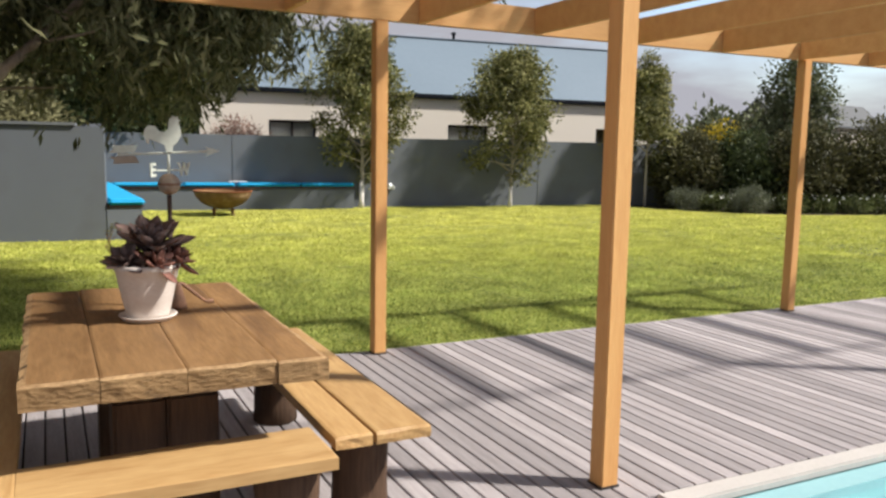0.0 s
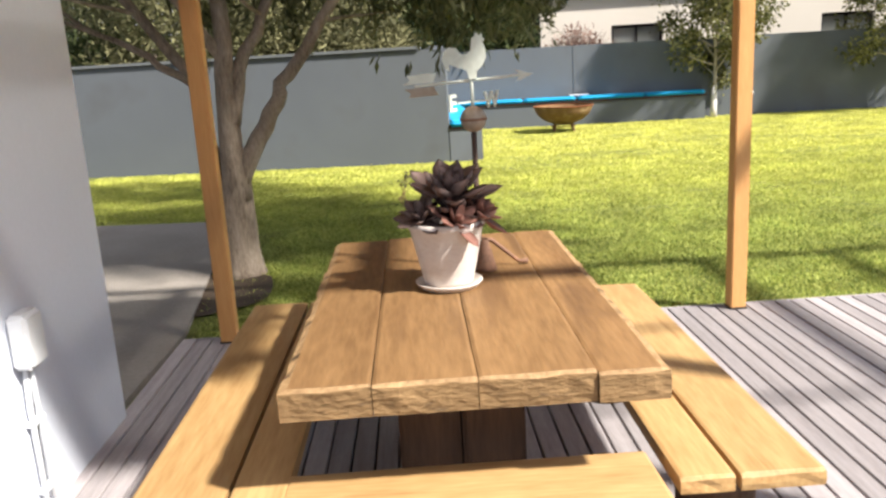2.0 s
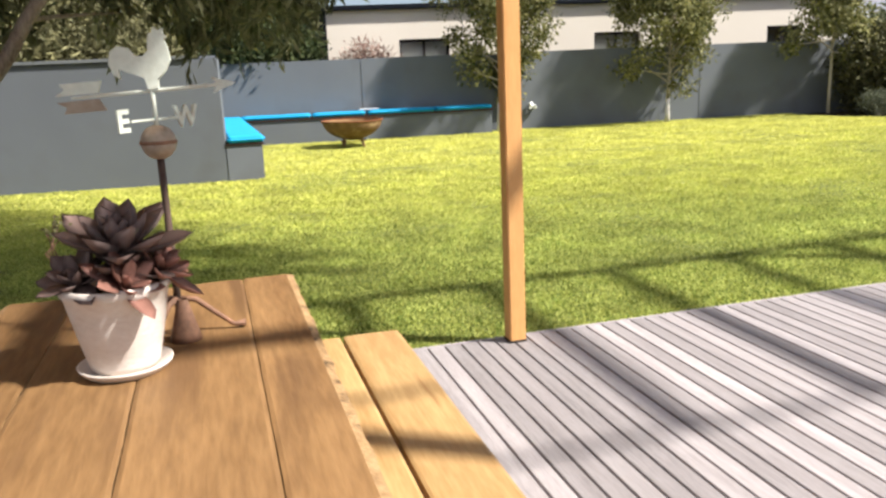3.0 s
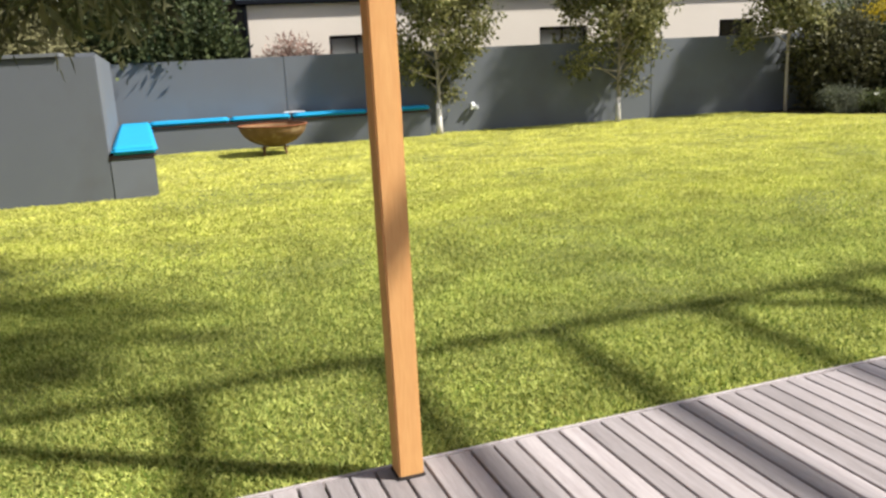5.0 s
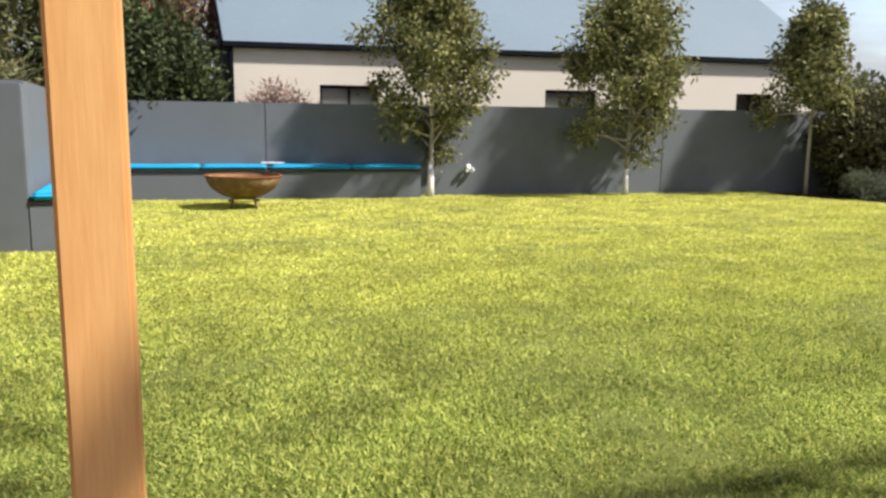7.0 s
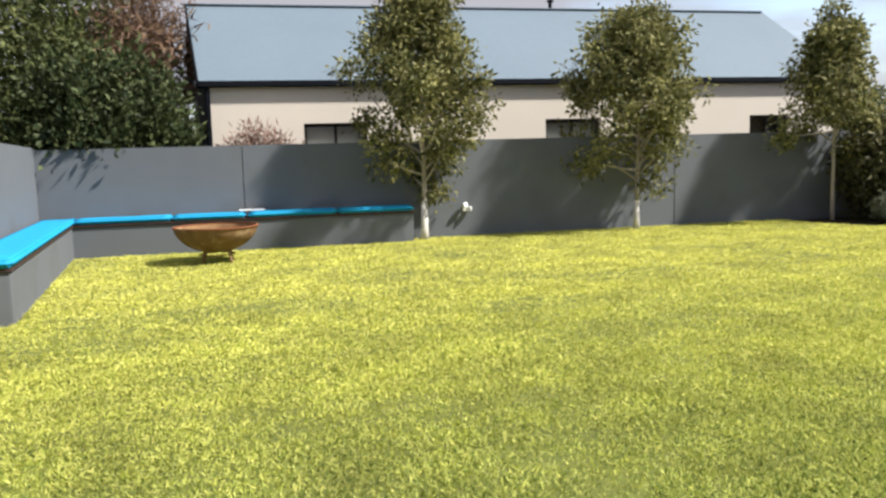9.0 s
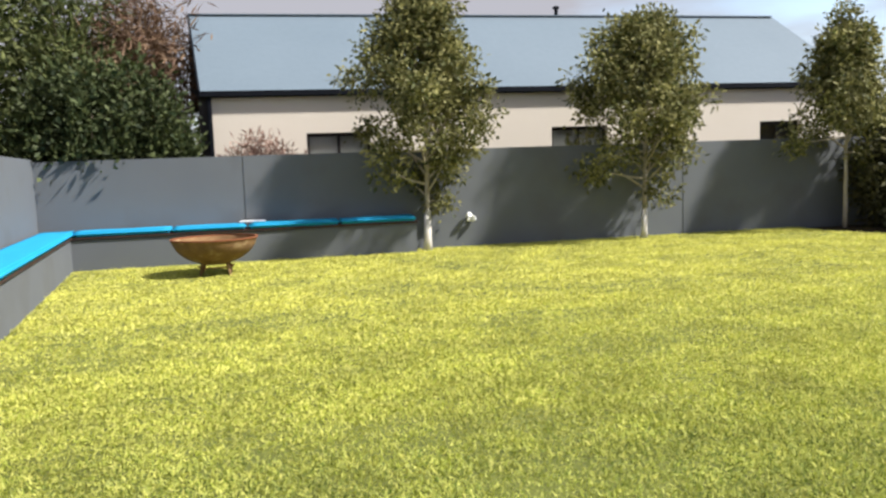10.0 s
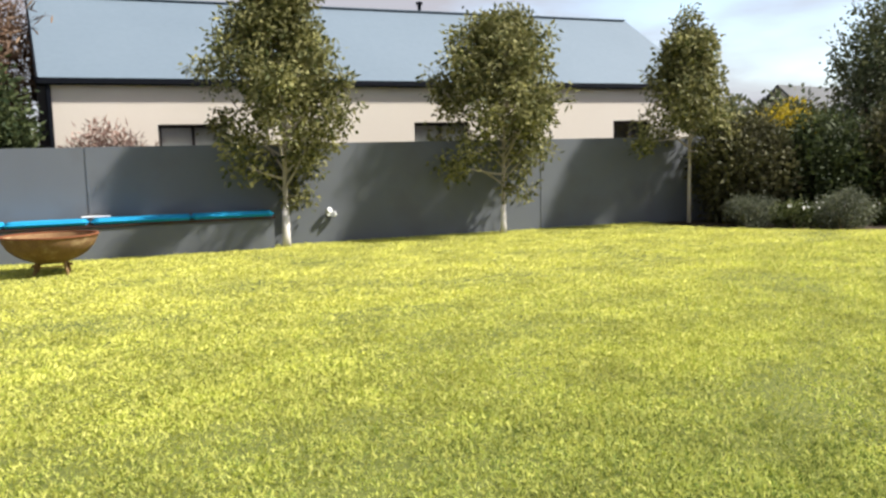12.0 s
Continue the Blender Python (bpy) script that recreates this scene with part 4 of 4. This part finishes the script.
# ---- pergola ----
perg = thing("pergola", DECK.copy(), "orange-oiled timber pergola standing on the deck", "pergola")
BZ0, BZ1 = 2.40, 2.60
POSTS = ((0.0, -0.03), (-3.05, -0.035), (0.07, -2.62), (4.30, -0.06), (4.36, -2.62))
for u, v in POSTS:
    p = part("post", boxed(u - 0.047, u + 0.047, v - 0.047, v + 0.047, 0.0, BZ0 if v > -1 else BZ1, 0.006), M_POST, perg)
    part("post_foot", boxed(u - 0.052, u + 0.052, v - 0.052, v + 0.052, 0.0, 0.012, 0.003), M_JOIST, p, "dark metal post foot")
part("beam", boxed(-3.4, 7.2, -0.075, -0.025, BZ0, BZ1, 0.004), M_BEAM, perg)
part("beam", boxed(-3.4, 0.13, -2.645, -2.595, BZ0, BZ1, 0.004), M_BEAM, perg)
part("ledger", boxed(0.132, 7.2, -2.625, -2.595, BZ1 - 0.07, BZ1, 0.003), M_BEAM, perg)
RAFT = finish("rafter", boxed(-0.022, 0.022, -2.50, 0, BZ0, BZ1, 0.004), M_BEAM)
for k in range(10):
    u = -2.64 + 0.98 * k
    part("rafter", RAFT, M_BEAM, perg, at=pose(u, -0.077, 0))
# close-laid roof laths over the house end
LATH = finish("lath", boxed(-3.30, -0.80, -0.020, 0.020, BZ1 + 0.002, BZ1 + 0.022), M_BEAM)
for k in range(49):
    part("lath", LATH, M_BEAM, perg, at=pose(0, -0.30 - k * 0.0535, 0))

# ---- table and benches ----
def plank(x0, x1, y0, y1, z0, z1, seed, rough=0.006, edge=0.012, worn=""):
    """A heavy plank with hewn, wavy ends; worn names the sides whose upper arris is rubbed pale."""
    bm = bmesh.new()
    nx, ny = 6, max(8, int((y1 - y0) / 0.06))
    wl_, wr_ = (0.024 if "l" in worn else 0.010), (0.024 if "r" in worn else 0.010)
    xs = [x0, x0 + wl_] + [x0 + (x1 - x0) * f for f in (0.25, 0.5, 0.75)] + [x1 - wr_, x1]
    ys = [y0, y0 + 0.011] + [y0 + (y1 - y0) * f / (ny - 2) for f in range(1, ny - 2)] + [y1 - 0.011, y1]
    grid_t, grid_b = [], []
    for i, x in enumerate(xs):
        rt, rbm = [], []
        for j, y in enumerate(ys):
            side = i in (0, nx)
            end = j in (0, ny)
            outer = (i == 0 and "l" in worn) or (i == nx and "r" in worn)
            wob = (edge * 2.2 if outer else edge * 0.35) * noise.noise((x * 2 + seed, y * (17 if outer else 6), 0.3)) if side else 0
            woy = edge * 2.0 * noise.noise((x * 9 + seed, y, 4.3)) if end else 0
            drop = 0.009 + 0.006 * noise.noise((x * 11, y * 11, seed)) if (end or outer) else (0.003 if side else 0)
            dz = rough * noise.noise((x * 6, y * 2.3, seed)) - drop
            rt.append(bm.verts.new((x + wob, y + woy, z1 + dz)))
            rbm.append(bm.verts.new((x + wob * 0.5, y + woy * 0.5, z0)))
        grid_t.append(rt), grid_b.append(rbm)
    for i in range(nx):
        for j in range(ny):
            f = bm.faces.new((grid_t[i][j], grid_t[i + 1][j], grid_t[i + 1][j + 1], grid_t[i][j + 1]))
            if ("f" in worn and j == 0) or ("l" in worn and i == 0) or ("r" in worn and i == nx - 1):
                f.material_index = 2
            bm.faces.new((grid_b[i][j], grid_b[i][j + 1], grid_b[i + 1][j + 1], grid_b[i + 1][j]))
    rim_t = [grid_t[i][0] for i in range(nx + 1)] + [grid_t[nx][j] for j in range(1, ny + 1)] + [grid_t[i][ny] for i in range(nx - 1, -1, -1)] + [grid_t[0][j] for j in range(ny - 1, 0, -1)]
    rim_b = [grid_b[i][0] for i in range(nx + 1)] + [grid_b[nx][j] for j in range(1, ny + 1)] + [grid_b[i][ny] for i in range(nx - 1, -1, -1)] + [grid_b[0][j] for j in range(ny - 1, 0, -1)]
    mid = []
    for a, b in zip(rim_t, rim_b):
        k1 = 0.012 if abs(a.co.y - y0) < 0.03 or abs(a.co.y - y1) < 0.03 else 0.0
        k2 = 0.010 if ("l" in worn and abs(a.co.x - x0) < 0.03) or ("r" in worn and abs(a.co.x - x1) < 0.03) else 0.0
        mid.append(bm.verts.new(((a.co.x + b.co.x) / 2 + k2 * noise.noise((a.co.x * 14 + seed, a.co.y * 14, 1)), (a.co.y + b.co.y) / 2 + k1 * noise.noise((a.co.x * 14, a.co.y * 14, 7 + seed)), (a.co.z + b.co.z) / 2)))
    k_ = len(rim_t)
    for k in range(k_):
        q = (k + 1) % k_
        bm.faces.new((rim_t[k], mid[k], mid[q], rim_t[q])).material_index = 1
        bm.faces.new((mid[k], rim_b[k], rim_b[q], mid[q])).material_index = 1
    bmesh.ops.recalc_face_normals(bm, faces=bm.faces[:])
    return bm


table = thing("dining_table", DECK.copy(), "rustic heavy plank dining table of worn brown sleepers", "table")
for k, (a, b) in enumerate(((-2.262, -2.030), (-2.027, -1.762), (-1.759, -1.46), (-1.457, -1.275))):
    top = part("tabletop_plank", plank(a, b, -2.72 - (0.012 if k == 3 else 0), -1.03 + 0.02 * (k % 2), 0.685, 0.770 - (0.003 if k == 3 else 0), k * 3.1, 0.004, 0.004, ("fl", "f", "f", "fr")[k]), M_TABLE, table)
    top.data.materials.append(M_EDGE)
    top.data.materials.append(M_RIM)
for v in (-2.35, -1.45):
    for a, b in ((-1.98, -1.80), (-1.795, -1.61)) if v < -2 else ((-1.98, -1.86), (-1.66, -1.56)):
        part("trestle_leg", boxed(a, b, v - 0.10, v + 0.10, 0.002, 0.60, 0.012), M_LEG, table, "dark sleeper trestle leg")
    if v > -2:
        part("trestle_board", boxed(-1.858, -1.662, v - 0.03, v + 0.03, 0.002, 0.40, 0.01), M_LEG, table, "dark lower trestle board")
    part("cross_bearer", boxed(-2.15, -1.39, v - 0.08, v + 0.08, 0.602, 0.684, 0.01), M_LEG, table)
part("stretcher", boxed(-1.82, -1.72, -2.315, -1.485, 0.25, 0.37, 0.01), M_LEG, table)


def bench_of(name, planks, y0, y1, legs, label, m, legx):
    b = thing(name, m, label, "bench", "benches round the table")
    for k, (a, c) in enumerate(planks):
        part("seat_plank", plank(a, c, y0, y1, 0.405, 0.452, k * 5.3 + y0 + a, 0.003, 0.003), M_BENCH, b).data.materials.append(M_BENCH)
    for v in legs:
        bm = lathe([(0.0, 0.002), (0.112, 0.002), (0.120, 0.012), (0.116, 0.10), (0.112, 0.20), (0.115, 0.30), (0.118, 0.39), (0.110, 0.399), (0.0, 0.399)], 22)
        for q in bm.verts:
            a = math.atan2(q.co.y, q.co.x)
            q.co *= Vector((1, 1, 0)) * (1 + 0.07 * noise.noise((math.cos(a) * 2.2 + v, math.sin(a) * 2.2, q.co.z * 1.5))) + Vector((0, 0, 1))
        part("leg", bm, M_LEG, b, "dark round log leg", smooth=True, at=pose((legx[0] + legx[1]) / 2, v, 0))
    return b


bench_of("bench", ((-1.245, -1.10), (-1.085, -0.86)), -2.72, -0.90, (-2.48, -1.16), "golden-brown two-plank wooden bench along the table", DECK.copy(), (-1.20, -0.93))
bench_of("bench", ((-2.70, -2.445), (-2.43, -2.28)), -2.95, -0.86, (-2.70, -1.12), "golden-brown two-plank wooden bench near the white wall", DECK.copy(), (-2.63, -2.35))
front = bench_of("bench", ((-0.165, 0.165),), -0.50, 0.50, (-0.36, 0.36), "short golden-brown plank bench at the table's end", dk(-1.79, -2.72, 0, 90), (-0.12, 0.12))

# ---- on the table ----
potx, poty = -1.79, -1.87
pot = thing("plant_pot", dk(potx + 0.0, poty, 0.772), "whitewashed clay flowerpot standing on a white saucer", "flowerpot")
pp = [(0.0, 0.014), (0.084, 0.014), (0.088, 0.03), (0.102, 0.09), (0.117, 0.16), (0.127, 0.212), (0.134, 0.218), (0.136, 0.236), (0.130, 0.240), (0.122, 0.236), (0.117, 0.2), (0.0, 0.195)]
part("pot", lathe(pp, 44), M_POT, pot, smooth=True)
part("saucer", lathe([(0.0, 0.0), (0.098, 0.0), (0.116, 0.018), (0.118, 0.024), (0.112, 0.024), (0.095, 0.012), (0.0, 0.012)], 44), M_POT, pot, "glazed white saucer", smooth=True)
part("soil", lathe([(0.0, 0.206), (0.118, 0.204)], 24), M_SOIL, pot)


def succulent_leaf(material):
    bm = bmesh.new()
    rows = []
    for f, ww in ((0.0, 0.45), (0.25, 0.75), (0.55, 1.0), (0.8, 0.75), (1.0, 0.03)):
        lift, w = 0.12 * f * f, 0.235
        rows.append([bm.verts.new(p) for p in ((f, -w * ww, lift + w * 0.25 * ww), (f, 0, lift - w * 0.05), (f, w * ww, lift + w * 0.25 * ww), (f, 0, lift - w * 0.45 * ww))])
    for p, q in zip(rows, rows[1:]):
        for e in range(4):
            bm.faces.new((p[e], p[(e + 1) % 4], q[(e + 1) % 4], q[e]))
    bmesh.ops.recalc_face_normals(bm, faces=bm.faces[:])
    return finish("leaf", bm, material, True)


LEAF_A, LEAF_B = succulent_leaf(M_SUCC), succulent_leaf(M_SUCC2)


def rosette(radius, n, tilt_up, name, parent, at, material, seed):
    """A succulent rosette of thick pointed leaves round a bud."""
    r = np.random.default_rng(seed)
    bud = part(name, lathe([(0.0, 0.0), (radius * 0.12, radius * 0.1), (radius * 0.08, radius * 0.3), (0.0, radius * 0.45)], 8), material, parent, smooth=True, at=at)
    for k in range(n):
        f = k / n
        L = radius * (1.0 - 0.45 * f) * r.uniform(0.9, 1.1)
        m = Matrix.Rotation(k * 2.399, 4, "Z") @ Matrix.Rotation(-math.radians(tilt_up + 72 * f), 4, "Y") @ Matrix.Scale(L, 4)
        part("leaf", LEAF_A if material is M_SUCC else LEAF_B, material, bud, at=m)


plant = thing("succulent", dk(potx, poty, 0.975), "purple-brown rosette succulent growing in the white pot", "plant")
bm = bmesh.new()
tube(bm, [(0, 0, -0.01), (0.015, 0.005, 0.08), (0.02, 0.0, 0.17)], [0.016, 0.014, 0.014], 8)
part("stem", bm, M_IRON, plant)
rosette(0.185, 22, 8, "rosette", plant, pose(0.02, -0.01, 0.105, 14, 2, 0), M_SUCC, 1)
rosette(0.150, 11, -16, "rosette", plant, pose(0.02, -0.02, 0.070, 12, 0, 60), M_SUCC, 2)
rosette(0.125, 13, -8, "rosette", plant, pose(-0.080, -0.04, 0.045, 25, -22, 10), M_SUCC, 3)
rosette(0.120, 13, -8, "rosette", plant, pose(0.030, -0.085, 0.035, 42, 8, 40), M_SUCC2, 4)
rosette(0.120, 13, -4, "rosette", plant, pose(0.110, -0.02, 0.055, 5, 40, 0), M_SUCC2, 5)
rosette(0.095, 11, 0, "rosette", plant, pose(0.09, 0.08, 0.05, -25, 25, 0), M_SUCC2, 6)
rosette(0.095, 11, 0, "rosette", plant, pose(-0.09, 0.06, 0.05, -25, -25, 0), M_SUCC, 7)
for k in range(4):
    bm = bmesh.new()
    tube(bm, [(-0.10, 0.05, 0.02), (-0.135 - 0.008 * k, 0.05, 0.11), (-0.15 + 0.018 * k, 0.05 + 0.006 * k, 0.165 + 0.014 * (k % 3))], [0.0022, 0.0018, 0.0016], 5)
    stalk = part("flower_stalk", bm, M_IRON, plant, "thin greenish flower stalk")
    r9 = np.random.default_rng(90 + k)
    cc = np.array((-0.15 + 0.018 * k, 0.05 + 0.006 * k, 0.165 + 0.014 * (k % 3))) + r9.normal(size=(7, 3)) * 0.008
    me = leaves("blossom", cc, r9.normal(size=(7, 3)), np.full(7, 0.018), np.full(7, 0.01), r9)
    me.materials.append(L_OLIVE)
    part("blossom", me, L_OLIVE, stalk)

# weather vane
vane = thing("weather_vane", dk(-1.66, -1.625, 0.772), "verdigris rooster weather vane on an iron rod stand", "weather vane")
bm = lathe([(0.0, 0.0), (0.045, 0.0), (0.04, 0.02), (0.022, 0.09), (0.014, 0.12)], 16)
part("base_cone", bm, M_IRON, vane, "rusty cone foot", smooth=True, at=pose(0.015, -0.06, 0))
for a in (0, 120, 240):
    bm = bmesh.new()
    ca, sa = math.cos(math.radians(a)), math.sin(math.radians(a))
    tube(bm, [(0, 0, 0.11), (0.05 * ca, 0.05 * sa, 0.10), (0.10 * ca, 0.10 * sa, 0.055), (0.15 * ca, 0.15 * sa, 0.012), (0.185 * ca, 0.185 * sa, 0.012)], [0.008, 0.009, 0.008, 0.007, 0.011], 8)
    part("scroll_foot", bm, M_IRON, vane, "rusty curled foot", smooth=True)
bm = bmesh.new()
tube(bm, [(0, 0, 0.0), (0, 0, 0.52)], [0.0105, 0.0105], 12)
part("rod", bm, M_ROD, vane, "dark rusted iron rod", smooth=True)
bm = bmesh.new()
bmesh.ops.create_uvsphere(bm, u_segments=28, v_segments=18, radius=0.048)
ball = part("ball", bm, M_COPPER, vane, "tarnished copper ball", smooth=True, at=pose(0, 0, 0.56))
part("seam_ring", lathe([(0.046, -0.006), (0.0505, -0.003), (0.0505, 0.003), (0.046, 0.006)], 28), M_IRON, ball, smooth=True)
bm = bmesh.new()
tube(bm, [(0, 0, 0.60), (0, 0, 0.755)], [0.007, 0.005], 10)
part("spindle", bm, M_VERDI, vane, smooth=True)
# compass arms with letters
for a, ch in ((46, "W"), (226, "E")):
    bm = bmesh.new()
    tube(bm, [(0, 0, 0.622), (0.085, 0, 0.622)], [0.0035, 0.0035], 8)
    arm = part("compass_arm", bm, M_VERDI, vane, at=pose(0, 0, 0, 0, 0, a))
    cu = bpy.data.curves.new("letter", "FONT")
    cu.body, cu.size, cu.extrude, cu.align_x, cu.align_y = ch, 0.082, 0.003, "CENTER", "CENTER"
    cu.offset = 0.0025
    tmp = bpy.data.objects.new("letter", cu)
    scene.collection.objects.link(tmp)
    me = bpy.data.meshes.new_from_object(tmp.evaluated_get(bpy.context.evaluated_depsgraph_get()))
    bpy.data.objects.remove(tmp)
    me.materials.clear()
    me.materials.append(M_VERDI)
    part("letter", me, M_VERDI, arm, at=pose(0.112, 0, 0.622, 90, 0, 180 if ch == "E" else 0))
# arrow
bm = bmesh.new()
tube(bm, [(-0.21, 0, 0), (0.19, 0, 0)], [0.005, 0.005], 8)
AR = pose(0, 0, 0.70, 0, -3, -6)
arrow = part("arrow", bm, M_VERDI, vane, at=AR)


def flat_shape(outline, thick, puff=0.0):
    """A cut sheet shape in the xz plane, with thickness."""
    bm = bmesh.new()
    f = [bm.verts.new((x, -thick / 2, z)) for x, z in outline]
    b = [bm.verts.new((x, thick / 2, z)) for x, z in outline]
    bm.faces.new(f), bm.faces.new(b[::-1])
    for k in range(len(f)):
        q = (k + 1) % len(f)
        bm.faces.new((f[q], f[k], b[k], b[q]))
    bmesh.ops.recalc_face_normals(bm, faces=bm.faces[:])
    bmesh.ops.triangulate(bm, faces=[x for x in bm.faces if len(x.verts) > 4])
    return bm


part("arrow_head", flat_shape([(0.16, -0.022), (0.225, 0.0), (0.16, 0.022), (0.175, 0.0)], 0.008), M_VERDI, arrow)
part("arrow_tail", flat_shape([(-0.25, 0.008), (-0.14, 0.008), (-0.125, 0.04), (-0.235, 0.04), (-0.225, 0.024)], 0.006), M_VERDI, arrow)
part("arrow_tail", flat_shape([(-0.225, -0.024), (-0.235, -0.04), (-0.125, -0.04), (-0.14, -0.008), (-0.25, -0.008)], 0.006), M_COPPER, arrow)
COCK = [(-0.010, 0.0), (0.022, 0.0), (0.026, 0.03), (0.052, 0.05), (0.072, 0.085), (0.070, 0.125), (0.062, 0.150), (0.074, 0.160), (0.062, 0.168), (0.062, 0.186),
        (0.048, 0.178), (0.036, 0.192), (0.028, 0.176), (0.018, 0.172), (0.012, 0.150), (0.008, 0.120), (-0.010, 0.105), (-0.035, 0.108), (-0.055, 0.135),
        (-0.085, 0.142), (-0.108, 0.125), (-0.118, 0.090), (-0.108, 0.055), (-0.092, 0.040), (-0.090, 0.072), (-0.070, 0.060), (-0.045, 0.050), (-0.016, 0.036)]
bm = flat_shape([(x * 0.84, z * 0.84) for x, z in COCK], 0.022)
part("rooster", bm, M_VERDI, vane, "pale green verdigris rooster", at=pose(0, 0, 0.705, 0, -3, -6))

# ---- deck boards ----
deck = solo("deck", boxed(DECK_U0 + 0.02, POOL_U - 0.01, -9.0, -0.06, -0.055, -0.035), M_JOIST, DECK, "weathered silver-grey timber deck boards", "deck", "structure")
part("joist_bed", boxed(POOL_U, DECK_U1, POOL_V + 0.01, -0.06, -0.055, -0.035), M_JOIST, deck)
PITCH = 0.0955
LONG = finish("board", boxed(-PITCH / 2 + 0.005, PITCH / 2 - 0.005, -9.0, 0.03, -0.03, 0.0, 0.003, 1), M_DECK)
SHORT = finish("board", boxed(-PITCH / 2 + 0.005, PITCH / 2 - 0.005, POOL_V, 0.03, -0.03, 0.0, 0.003, 1), M_DECK)
k = 0
u = DECK_U0 + PITCH / 2
while u < DECK_U1:
    r_ = random.random()
    part("board", LONG if u < POOL_U else SHORT, M_DECK, deck, at=pose(u, 0.012 * (r_ - 0.5), 0.0015 * (random.random() - 0.5)))
    u += PITCH
part("edge_board", boxed(DECK_U0, DECK_U1, 0.044, 0.066, -0.058, -0.004, 0.003), M_DECK, deck)
